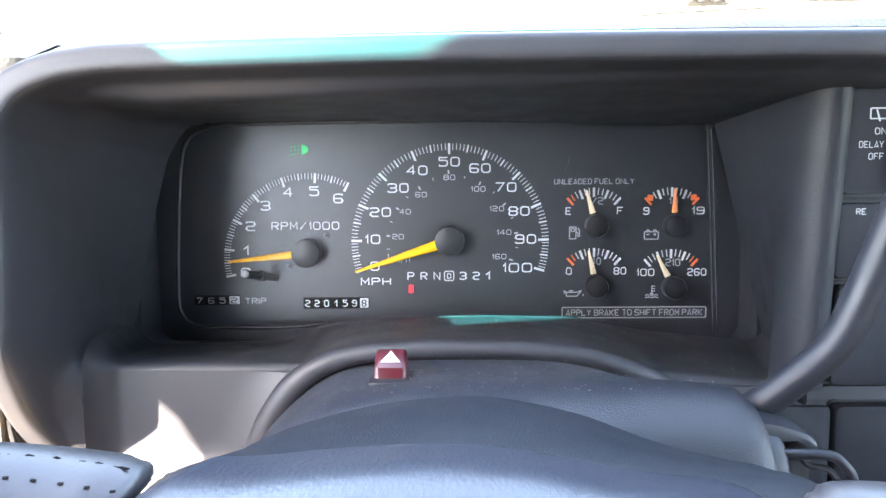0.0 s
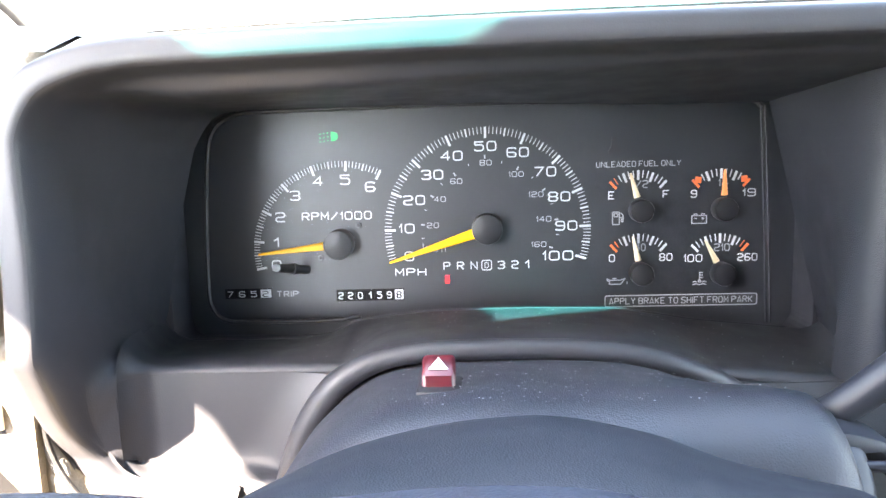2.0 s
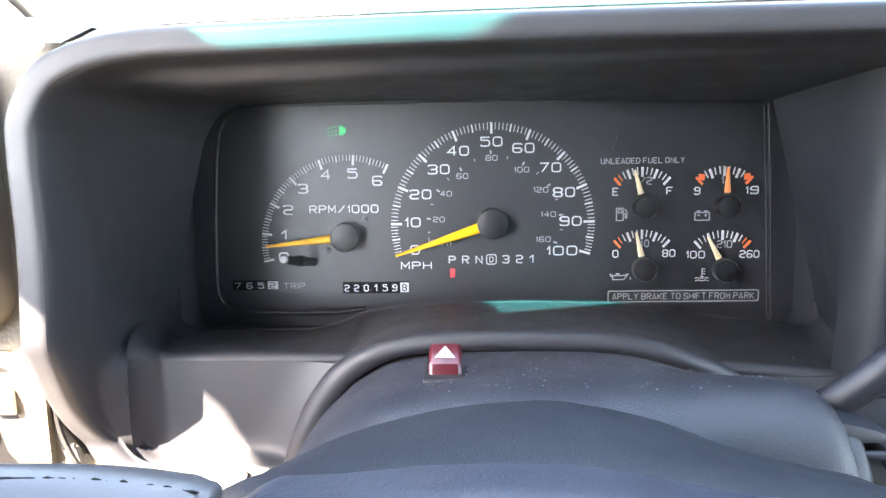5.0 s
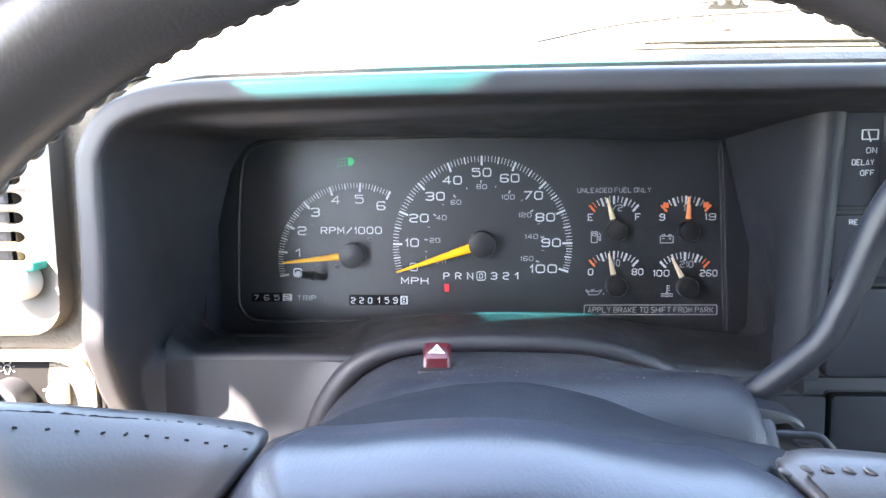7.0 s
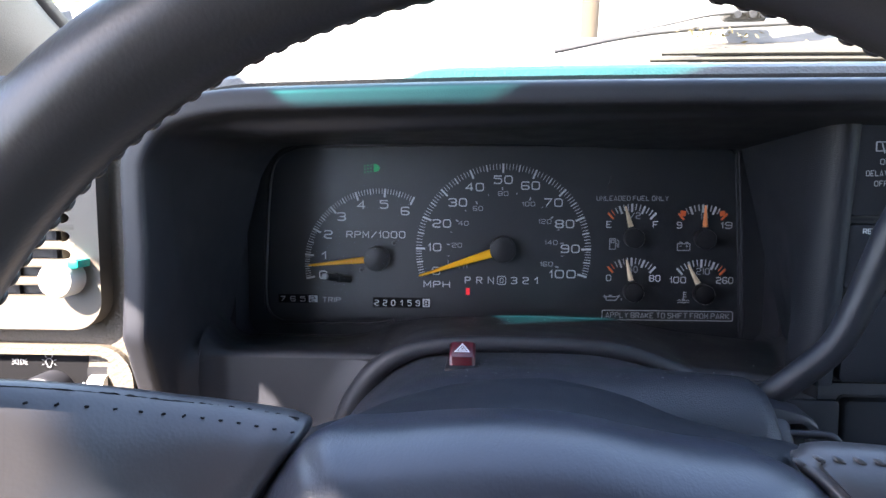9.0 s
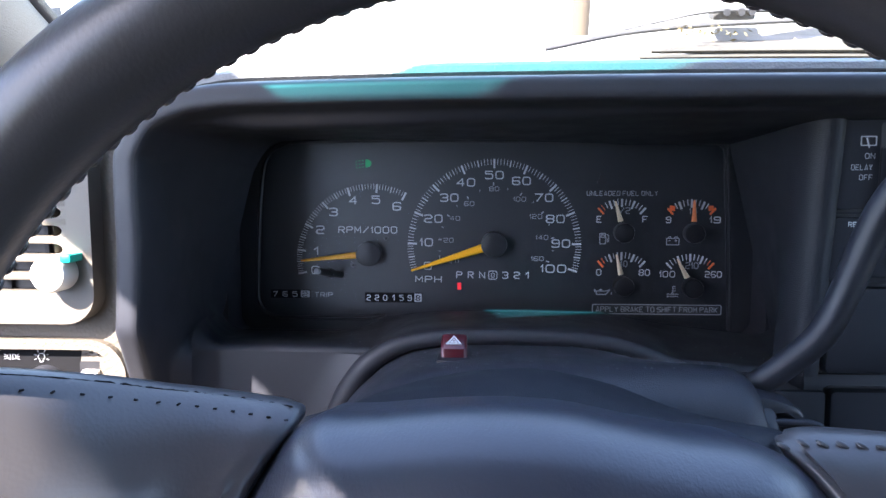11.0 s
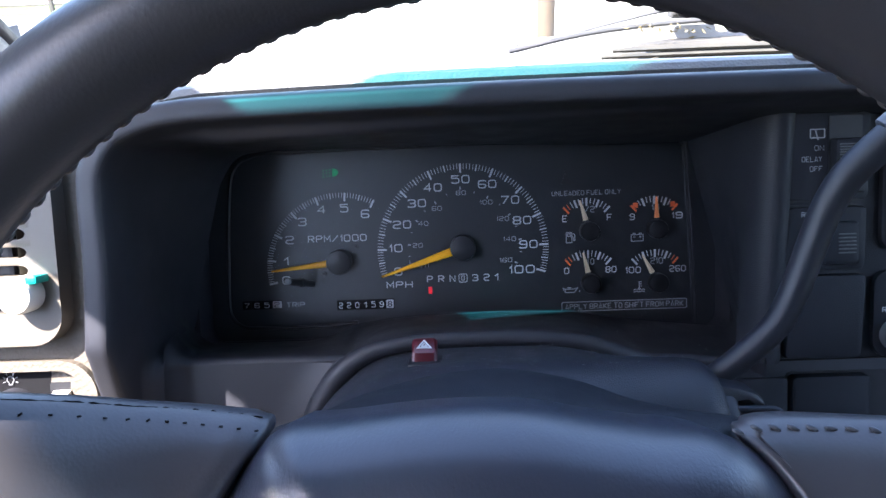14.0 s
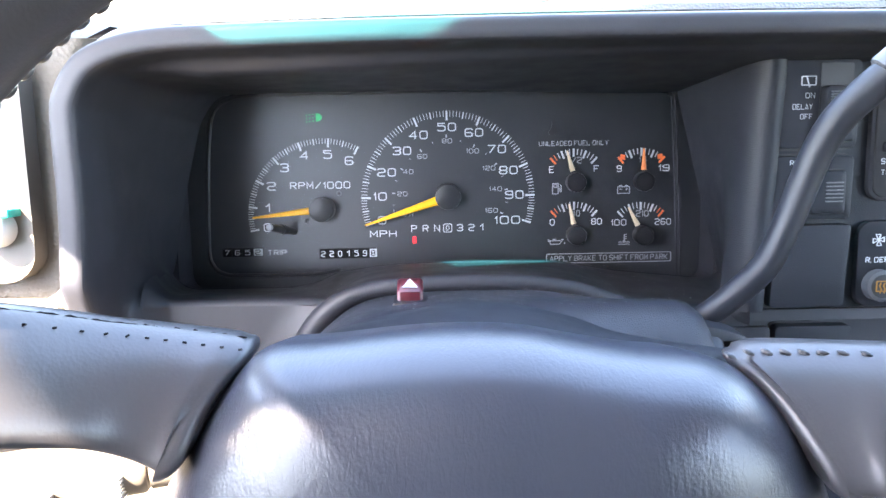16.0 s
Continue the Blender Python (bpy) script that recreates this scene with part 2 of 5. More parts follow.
def ribbon(points, half, y):
    """A flat ribbon of that half width along (x, z) points: vertices and faces."""
    pts = [Vector(p) for p in points]
    shut = (pts[0] - pts[-1]).length < 1e-7
    if shut:
        pts.pop()
    n = len(pts)
    vs = []
    for i, p in enumerate(pts):
        a = (p - pts[i - 1]).normalized() if shut or i else None
        b = (pts[(i + 1) % n] - p).normalized() if shut or i < n - 1 else None
        a, b = a or b, b or a
        m = Vector((-a.y - b.y, a.x + b.x)).normalized()
        k = half / max(.45, m.dot(Vector((-a.y, a.x))))
        vs += [(p.x + m.x * k, y, p.y + m.y * k), (p.x - m.x * k, y, p.y - m.y * k)]
    fs = [(2 * i, 2 * i + 1, 2 * ((i + 1) % n) + 1, 2 * ((i + 1) % n)) for i in range(n if shut else n - 1)]
    return vs, fs


def eased(points, r):
    """The line with its inner corners rounded; r: the radius across and up."""
    P = [Vector(p) for p in points]
    shut = (P[0] - P[-1]).length < 1e-7
    out = [] if shut else [P[0]]
    n = len(P) - 1 if shut else len(P)
    for i in range(n) if shut else range(1, n - 1):
        a, p, c = P[i - 1 if i or not shut else n - 1], P[i], P[(i + 1) % n if shut else i + 1]
        ra = (a - p) * min(.5, r / max(1e-9, (a - p).length))
        rc = (c - p) * min(.5, r / max(1e-9, (c - p).length))
        for k in range(5):
            t = k / 4
            out.append((p + ra) * (1 - t) ** 2 + p * 2 * t * (1 - t) + (p + rc) * t * t)
    out.append(out[0].copy() if shut else P[-1])
    return out


def lettering(text, cx, cz, width, height, parent, mat=None, y=-0.0006, turn=0.0, m=None, name="letter", weight=.135):
    """Words as flat print, centred at (cx, cz) and of that width and height, a part a letter."""
    pen, spots = 0.0, []
    for ch in text:
        if ch == " ":
            pen += 2.2
            continue
        lo, hi = WIDE.get(ch, (0, 4))
        spots.append((ch, pen - lo))
        pen += hi - lo + 1.75
    span = max(pen - 1.75, .01)
    half = weight * height / 2
    sx, sz = (width - 2 * half) / span, (height - 2 * half) / 6
    a = radians(turn)
    for ch, at in spots:
        vs, fs = [], []
        for st in STROKES[ch].split("/") if ch != "/" else [STROKES[ch]]:
            code = st[1:].replace(" ", "")
            pts = [((at + int(code[k]) - span / 2) * sx, (int(code[k + 1]) - 3) * sz) for k in range(0, len(code), 2)]
            if ch == ".":
                pts = [(pts[0][0] - half, pts[0][1]), (pts[0][0] + half, pts[0][1])]
            if st[0] == "r":
                pts = eased(pts, height * .27)
            v, f = ribbon([(cx + p[0] * math.cos(a) - p[1] * math.sin(a), cz + p[0] * math.sin(a) + p[1] * math.cos(a)) for p in pts], half, y)
            fs += [tuple(q + len(vs) for q in face) for face in f]
            vs += v
        me = bpy.data.meshes.new(name)
        me.from_pydata(vs, [], fs)
        me.materials.append(mat or INK)
        part(name, me, None, parent, space=DASH if m is None else m)


def scatter(name, places, rng, label):
    """Tiny flat flecks lying at the given places of the dashboard's axes."""
    vs, fs = [], []
    for x, y, z in places:
        r, a = rng.choice((.00010, .00013, .00016, .0002, .0003)), rng.uniform(0, 6.28)
        i = len(vs)
        vs += [tuple(DASH @ Vector((x + r * math.cos(a + q * 1.57) * (1.8 if q % 2 else 1), y + r * math.sin(a + q * 1.57), z + rng.uniform(0, r)))) for q in range(4)]
        fs.append((i, i + 1, i + 2, i + 3))
    me = bpy.data.meshes.new(name)
    me.from_pydata(vs, [], fs)
    me.materials.append(DUST)
    tagged(new(name, me), label, "dust", kind="stuff")


# ---- the cabin: floor, roof, doors, windows ----
def slab(name, lo, hi, mat, label, category="wall"):
    return single(name, box(B(), lo, hi), mat, label, category, ROOM, "structure", 0)


TRIM = material("grey cabin trim", (0.11, 0.11, 0.12), 0.6, grain=0.4, grain_scale=500, mottle=0.08, mottle_scale=20)
HEADLINER = material("grey headliner cloth", (0.22, 0.23, 0.25), 0.9, grain=0.3, grain_scale=600, mottle=0.08, mottle_scale=15)
CARPET = material("beige carpet", (0.20, 0.175, 0.145), 0.95, grain=0.5, grain_scale=500, mottle=0.2, mottle_scale=20)
CLOTH = material("dark back wall and blocker cloth", (0.035, 0.036, 0.040), 0.9, grain=0.3, grain_scale=500, mottle=0.1, mottle_scale=15)
SEAL = material("black rubber seal", (0.012, 0.012, 0.013), 0.55, mottle=0.1, mottle_scale=60)
PILLAR = material("beige pillar trim", (0.20, 0.175, 0.145), 0.55, grain=0.5, grain_scale=600, mottle=0.06, mottle_scale=30)
HEAD_Z, COWL_Z = 1.90, 1.365
X_MID, X_HALF = 0.30, 0.80


def screen_point(u, v):
    """A point of the windscreen: u from -1 to 1 across, v from 0 at the cowl to 1 at the roof."""
    bow = 1 - u * u
    low = Vector((X_MID + u * X_HALF, 0.40 + 0.14 * bow, COWL_Z))
    high = Vector((X_MID + u * (X_HALF - 0.153), -0.370 + 0.15 * bow, 1.84 + 0.03 * bow))
    p = low.lerp(high, v)
    k = min(1, max(0, v / .35))
    p.x = low.x + (high.x - low.x) * max(0, v) ** .65 * (.5 + .5 * k * k * (3 - 2 * k))
    return p


def build_cabin():
    slab("cabin_floor", (-0.56, -1.90, 0.55), (1.16, 0.90, 0.60), CARPET, "beige carpeted cabin floor below the dashboard", "floor")
    slab("wall_back", (-0.56, -1.44, 0.60), (1.16, -1.40, 1.94), CLOTH, "plain grey cab back wall behind the seats")
    # added unseen slab: blocks window light as a driver's body would
    slab("light_blocker", (-0.27, -0.67, 0.60), (0.42, -0.63, 1.90), CLOTH, "unseen dark slab added behind the wheel to block light")
    slab("wall_driver_door", (-0.56, -1.90, 0.60), (-0.52, 0.42, 1.425), TRIM, "grey driver door panel below its open window")
    slab("wall_passenger_door", (1.12, -1.90, 0.60), (1.16, 0.42, 1.425), PILLAR, "beige passenger door panel below its window")
    slab("wall_front", (-0.56, 0.62, 0.55), (1.16, 0.66, 1.26), TRIM, "grey firewall in front of the dashboard")
    # roof with the bowed front edge of the windscreen
    loops = []
    for u in [-1.09] + list(np.linspace(-1, 1, 25)) + [1.09]:
        p = screen_point(max(-1, min(1, u)), 1.0)
        x = X_MID + u * (X_HALF - .153)
        loops.append([(x, p.y, p.z), (x, p.y - 0.06, p.z + 0.030), (x, -1.90, HEAD_Z + 0.01), (x, -1.90, HEAD_Z + 0.04), (x, p.y - 0.12, p.z + 0.075), (x, p.y - .002, p.z + 0.006)])
    single("ceiling", loft(B(), loops), HEADLINER, "grey cloth headliner under the cab roof", "ceiling", ROOM, "structure")
    for side, nm in ((-1, "driver"), (1, "passenger")):
        pts = [screen_point(side * 1.0, v) for v in np.linspace(-0.05, 1.0, 22)]
        loops = [[p + Vector((side * dx, 0, -.131 * f * max(.40, min(1, (p.z - 1.30) / .2)))) for dx, f in ((.004, -.02), (-.006, .06), (-.010, .22), (-.008, .45), (.002, .75), (.030, .95), (.041, 1), (.068, .66), (.080, .40), (.055, 0), (.025, -.04))] for p in pts]
        t = single("pillar_" + nm, loft(B(), loops), PILLAR, "beige windscreen pillar trim with a black seal", "pillar", ROOM, "structure")
        part("seal", tube(B(), [p + Vector((side * .001, .004, .004)) for p in pts], .0115, 10), SEAL, t, "black rubber windscreen seal", ROOM)
        x = X_MID + side * .70
        loops = [[(x, y, z), (x + side * .03, y, z + .052), (x + side * .03, y, max(z + .06, t)), (x - side * .012, y, t), (x - side * .008, y, z + .4 * (t - z))] for y, z, t in ((-.366, 1.703, 1.838), (-.43, 1.758, 1.88), (-.50, 1.860, 1.93), (-.55, 1.903, 1.95), (-1.0, 1.905, 1.96), (-1.9, 1.905, 1.96))]
        single("roof_rail_" + nm, loft(B(), loops), PILLAR, "beige roof rail above the door window", "roof rail", ROOM, "structure")
        slab("door_post_" + nm, (X_MID + side * 0.74 - 0.05, -1.40, 1.28), (X_MID + side * 0.74 + 0.03, -1.28, 1.88), PILLAR, "beige door post behind the front door", "door post")
    # windscreen with its tinted shade band
    w = thing("windscreen", "clear laminated windscreen with a teal tinted shade band", "windscreen", (0.3, 0.4, COWL_Z), ROOM, kind="structure")
    for nm, v0, v1, mat, lab in (("pane", 0.0, 0.918, GLASS, "clear glass"), ("shade_band", 0.918, 1.0, TINT, "teal tinted band along the top of the glass")):
        loops = [[screen_point(u, v) for v in np.linspace(v0, v1, 6)] for u in np.linspace(-1, 1, 33)]
        part(nm, loft(B(), loops, closed=False), mat, w, lab, ROOM)


build_cabin()


# ---- outside ----
GRASS = material("sunlit grass", (0.10, 0.14, 0.03), 0.9, mottle=0.5, mottle_scale=3)
WOOD = material("weathered pole wood", (0.085, 0.062, 0.040), 0.85, mottle=0.5, mottle_scale=8, grain=0.5, grain_scale=60)
BODY = material("teal body paint", (0.62, 0.62, 0.60), 0.3, mottle=0.05, mottle_scale=10, coat=0.5)
COWL = material("weathered cowl plastic", (0.055, 0.051, 0.039), 0.7, mottle=0.4, mottle_scale=30, grain=0.3, grain_scale=300)
ARM = material("weathered wiper metal", (0.060, 0.060, 0.060), 0.6, mottle=0.2, mottle_scale=60)
LIP = material("weathered grey paint", (0.20, 0.20, 0.19), 0.6, mottle=0.25, mottle_scale=25)
LEAF = material("dry leaves", (0.15, 0.12, 0.055), 0.8, mottle=0.4, mottle_scale=60)
FOLIAGE = material("hedge leaves", (0.05, 0.065, 0.02), 0.8, mottle=0.5, mottle_scale=6)


def build_outside():
    single("ground", box(B(), (-80, -80, -0.2), (80, 600, 0.0)), CONCRETE, "pale sunlit concrete ground outside", "ground", ROOM, "structure", 0)
    bm = B()
    box(bm, (-80, 27.0, -0.02), (80, 600, 0.02))
    box(bm, (-30, 19.0, -0.02), (-6, 23.0, 0.02))
    single("grass", bm, GRASS, "strip of sunlit grass beyond the concrete", "grass", ROOM, "structure", 0)
    pole = thing("utility_pole", "weathered brown wooden utility pole", "pole", (1.37, 9.8, 0), ROOM)
    loops = [[(1.37 + r * math.cos(a), 9.8 + r * math.sin(a), z) for a in [k * math.pi / 8 for k in range(16)]] for z, r in ((0, .13), (2, .125), (5, .115), (9, .10))]
    part("trunk", loft(B(), loops), WOOD, pole, space=ROOM)
    # wire fence on posts over to the left
    g = thing("post_fence", "dark rail fence on posts at the edge of the grass", "fence", (-14, 17, 0), ROOM)
    for k in range(12):
        part("post", box(B(), (-24 + k * 1.8, 17, 0), (-23.9 + k * 1.8, 17.1, 1.1), .01), COWL, g, space=ROOM)
    for z in (.35, .7, 1.05):
        part("rail", box(B(), (-24, 17.03, z), (-4, 17.07, z + .05)), COWL, g, space=ROOM, smooth=0)
    # hedge: many small leaves
    rng = np.random.default_rng(4)
    vs, fs = [], []
    for k in range(9000):
        c = Vector((rng.uniform(-26, 22), rng.uniform(28, 32), 0)) if k % 3 else Vector((rng.uniform(4.2, 13), rng.uniform(17, 19), 0))
        top = 2.2 + 0.9 * noise.noise((c.x * .35, c.y * .3, 0)) + 0.5 * noise.noise((c.x * 1.3, 0, 3))
        c.z = abs(rng.normal(0.72, 0.25)) * top
        a, b = rng.uniform(0, 6.28), rng.uniform(-1, 1)
        d = Vector((math.cos(a), math.sin(a), b)).normalized() * rng.uniform(.10, .22)
        e = d.cross(Vector((rng.normal(), rng.normal(), rng.normal()))).normalized() * d.length * .55
        i = len(vs)
        vs += [c - d, c + e, c + d, c - e]
        fs.append((i, i + 1, i + 2, i + 3))
    me = bpy.data.meshes.new("hedge")
    me.from_pydata([tuple(v) for v in vs], [], fs)
    me.materials.append(FOLIAGE)
    tagged(new("hedge", me), "green and yellow hedge leaves behind the fence", "hedge", kind="stuff")


build_outside()


def build_front():
    """The cowl in front of the windscreen, with wipers and dry leaves, and the bonnet."""
    c = thing("cowl", "weathered slatted cowl panel below the windscreen", "cowl", (0.3, 0.7, 1.2), ROOM)
    loops = []
    for k in range(33):
        u = -.16 + k / 32 * 1.16
        p = screen_point(u, 0.0)
        e = min(1, .04 + max(0, u + .16) / .30)
        loops.append([(p.x, p.y - .065, p.z - .075), (p.x, p.y - .03, p.z - .034), (p.x, p.y, p.z - .0215), (p.x, p.y + .03, p.z - .0225), (p.x, p.y + .03 + .19 * e, p.z - .035 * e - .0215 * (1 - e)), (p.x, p.y + .03 + .21 * e, p.z - .06)])
        loops[-1] = [(x, y, z - .05 * max(0, 1 - k / 4)) for x, y, z in loops[-1]]
    part("tray", loft(B(), loops, closed=False), COWL, c, space=ROOM)
    for k in range(-4, 20):
        loops = []
        for j in range(25):
            u = -.19 + .022 * (k + 4) + j / 24 * (1.15 - .022 * (k + 4))
            p = screen_point(u, 0.0)
            y, z = p.y - .012 + k * .0112, p.z - .0180 - abs(k) * (.0008 if k > 0 else .0062)
            loops.append([(p.x, y, z + .001), (p.x, y + .0070, z + .0030), (p.x, y + .0095, z + .0018), (p.x, y + .002, z - .0022)])
        part("slat", loft(B(), loops), COWL, c, space=ROOM)
    b = thing("bonnet", "pale sunlit bonnet of the truck", "bonnet", (0.3, 1.3, 1.2), ROOM)
    loops = []
    for k in range(41):
        u = -1 + k / 20
        p = screen_point(u, 0.0)
        x = X_MID + u * .86
        drop = .05 * abs(u) ** 4 + .045
        loops.append([(x, p.y + .25, p.z - .055 - drop), (x, p.y + .26, p.z - .040 - drop), (x, p.y + .40, p.z - .045 - drop), (x, 1.4, p.z - .075 - drop), (x, 1.78, p.z - .12 - drop), (x, 1.85, p.z - .25 - drop), (x, 1.86, .6)])
    part("panel", loft(B(), loops, closed=False), BODY, b, space=ROOM)
    loops = []
    for x in np.linspace(.11, 1.0, 40):
        z = float(np.interp(x, [.11, .165, .21, .30, .39, .60, 1.0], [1.330, 1.338, 1.346, 1.356, 1.361, 1.353, 1.330]))
        y = .735 - .10 * max(0, x - .45) ** 2
        loops.append([(x, y - .02, 1.300), (x, y, z - .012), (x, y + .004, z - .003), (x, y + .012, z), (x, y + .05, z - .004), (x, y + .055, z - .09)])
    part("rear_lip", loft(B(), loops, closed=False), LIP, b, "weathered grey lip at the rear of the bonnet", ROOM)
    w = thing("wiper", "grey wiper arm resting at the foot of the windscreen", "wiper", (.375, .70, 1.36), ROOM)
    pts = spline([(.196, .665, 1.357), (.258, .675, 1.3685), (.326, .685, 1.3805), (.400, .700, 1.3815), (.520, .720, 1.374), (.620, .740, 1.370)], 30)
    part("arm", tube(B(), pts, [.0022 + .0045 * min(1, k / 14) for k in range(30)], 8, .6), ARM, w, space=ROOM)
    part("blade", tube(B(), spline([(.085, .630, 1.3375), (.205, .660, 1.3545), (.330, .680, 1.3625), (.470, .690, 1.3665)], 24), .0042, 8), ARM, w, space=ROOM)
    part("pivot", box(B(), (.345, .700, 1.366), (.412, .722, 1.383), .005), ARM, w, space=ROOM)
    for x in (.362, .384, .400):
        part("pivot_nut", tube(B(), [(x, .692, 1.378), (x, .684, 1.380)], .0055, 12), SEAL, w, space=ROOM)
    rng = random.Random(7)
    bm0 = B()
    vs = [bm0.verts.new(p) for p in ((-.006, 0, 0), (0, .003, .001), (.006, 0, .002), (0, -.003, .0006))]
    bm0.faces.new(vs)
    leaf = mesh_of("leaf", bm0, LEAF, 0)
    for k in range(110):
        x = rng.choice((rng.gauss(.30, .016), rng.gauss(.31, .022), rng.uniform(.24, .9)))
        p = screen_point((x - X_MID) / X_HALF, 0.0)
        m = Matrix.Translation((x, p.y + rng.uniform(.03, .13), p.z - .012 + rng.uniform(0, .012))) @ Euler((rng.uniform(-.9, .9), rng.uniform(-.9, .9), rng.uniform(0, 6))).to_matrix().to_4x4() @ Matrix.Scale(rng.uniform(.35, .9), 4)
        ob = new("dry_leaf", leaf)
        ob.matrix_world = m
        tagged(ob, "dry yellow leaf lying on the cowl", "leaf", "dry leaves on the cowl")


build_front()


# ---- the dashboard ----
RIM = [(-.116, -.1135), (-.150, -.1120), (-.1755, -.1045), (-.1895, -.087), (-.1950, -.064), (-.1915, -.030), (-.1890, .01), (-.189, .046), (-.187, .062), (-.177, .078),
       (-.162, .0865), (-.141, .091), (-.107, .0925), (0, .094), (.15, .094), (.40, .092)]
BACK = [(-.12, -.106, -.101), (-.150, -.106, -.100), (-.170, -.106, -.0985), (-.1697, -.1100, -.088), (-.1697, -.1100, -.064), (-.1696, -.105, -.044), (-.1757, -.060, -.039), (-.1810, -.030, -.041), (-.172, -.03, .0), (-.160, -.03, .045), (-.156, -.03, .055),
        (-.150, -.03, .064), (-.144, -.03, .069), (-.135, -.03, .071), (-.105, -.03, .072), (0, -.03, .0715), (.158, -.03, .068), (.40, -.10, .080)]


def build_dashboard():
    d = thing("dashboard", "charcoal dashboard with a deep hood around the dials", "dashboard", (0, 0, -0.12))
    n = 130
    rim = spline([(x, z, 0) for x, z in RIM], n)
    back = spline(BACK, n)
    hood, pad = [], []
    for i in range(n):
        p = Vector((rim[i][0], rim[i][1]))
        t = Vector(rim[min(i + 1, n - 1)][:2]) - Vector(rim[max(i - 1, 0)][:2])
        t.normalize()
        inward = Vector((t.y, -t.x))
        top = min(1, max(0, (p.x + .165) / .04)) * (1 - .7 * min(1, max(0, (p.x + .06) / .16))) if p.y > .05 else 0
        sec = []
        for off, y in ((-.003, -.09), (-.0025, -.128), (-.0012, -.142), (.0004, -.1485), (.0022, -.1506), (.0052, -.1512), (.0088, -.1513), (.0110, -.1495), (.0122, -.1430),
                       (.0128 + .001 * top, -.134), (.0132 + .0055 * top, -.1280), (.0136 + .0068 * top, -.1235)):
            q = p + inward * (off * (1 + .18 * abs(inward.x)))
            sec.append((q.x, y + .034 * min(1, max(0, (-.030 - q.y) / .055)) * min(1, max(0, (-.113 - y) / .034)), q.y))
        sec = [tuple(q) for q in spline(sec, 41)]
        e = Vector(sec[-1])
        for k in range(1, 8):
            sec.append(tuple(e.lerp(back[i], k / 7)))
        hood.append(sec)
        # pad: rolled edge round the rim, running back to the windscreen over the top and out to the door at the side
        side = 1 - min(1, max(0, (p.x + .185) / .06)) if p.y > .03 else 1
        sec = []
        for off, y in ((-.0015, -.100), (-.0022, -.110), (-.0035, -.1165), (-.0065, -.1195), (-.0100, -.1180), (-.0125, -.1130)):
            q = p + inward * off
            sec.append((q.x, y, q.y))
        q = p - inward * 0
        out = Vector((-inward.x, -inward.y))
        for ext, y_top, y_side in ((.0145, -.09, -.112), (.020, -.02, -.114), (.03, .10, -.114), (.05, .25, -.11), (.08, .40, -.10)):
            qt = Vector((q.x + out.x * .0150, y_top, q.y + .0150 - .045 * max(0, y_top) - .05 * max(0, y_top) ** 2 + .19 * min(1, max(0, (q.x + .12) / .20)) * min(.19, y_top + .09)))
            qs = Vector((min(q.x, -.12) - ext * 1.6, y_side, q.y))
            sec.append(tuple(qt.lerp(qs, side)))
        pad.append(sec)
    part("rim", loft(B(), [q[:25] for q in hood], closed=False), CHARCOAL, d, "grey rolled rim around the dials", smooth=80)
    part("hood", loft(B(), [q[24:] for q in hood], closed=False), CHARCOAL, d, "dark hood inside the rim", smooth=80)
    seam = []
    for i in range(0, n, 2):
        p, q = Vector(rim[i][:2]), Vector(rim[min(i + 1, n - 1)][:2]) - Vector(rim[max(i - 1, 0)][:2])
        q.normalize()
        if p.x < -.150 and p.y < .085:
            seam.append((p.x - q.y * .0035, -.1205, p.y + q.x * .0035))
    part("seam", tube(B(), seam, .0013, 8), BLACK, d, "black seam beside the rim")
    part("top_pad", loft(B(), pad, closed=False), VINYL, d, "grained grey vinyl pad around the hood")
    # far ends of the pad, to the doors
    loops = [[(x, y, z) for y, z in ((-.100, .094), (-.117, .0985), (-.1195, .1005), (-.118, .104), (-.113, .1065), (-.09, .108), (-.02, .1208), (.1, .1398), (.25, .1300), (.46, .105))] for x in np.linspace(.398, .80, 14)]
    part("pad_end", loft(B(), loops, closed=False), VINYL, d, "grained grey vinyl pad")
    loops = [[(x, y + .9 * max(0, x + .205) * (y < .2), max(z, .06 + min(.043, max(0, x + .207) * 3)) - .004 * min(1, max(0, (x + .19) / .06))) for y, z in ((-.112, .06), (-.112, .085), (-.105, .100), (-.09, .108), (0, .1075), (.2, .098), (.46, .072))] for x in np.linspace(-.50, -.11, 28)]
    part("pad_end", loft(B(), loops, closed=False), VINYL, d, "grained grey vinyl pad")
    part("cluster_housing", ring_plate(B(), rounded(-.215, .20, -.09, .10, .01), rounded(-.1795, .176, -.0600, .0725, .01), -.026, .02), CHARCOAL, d, "black housing behind the hood", smooth=0)
    return d


dash = build_dashboard()


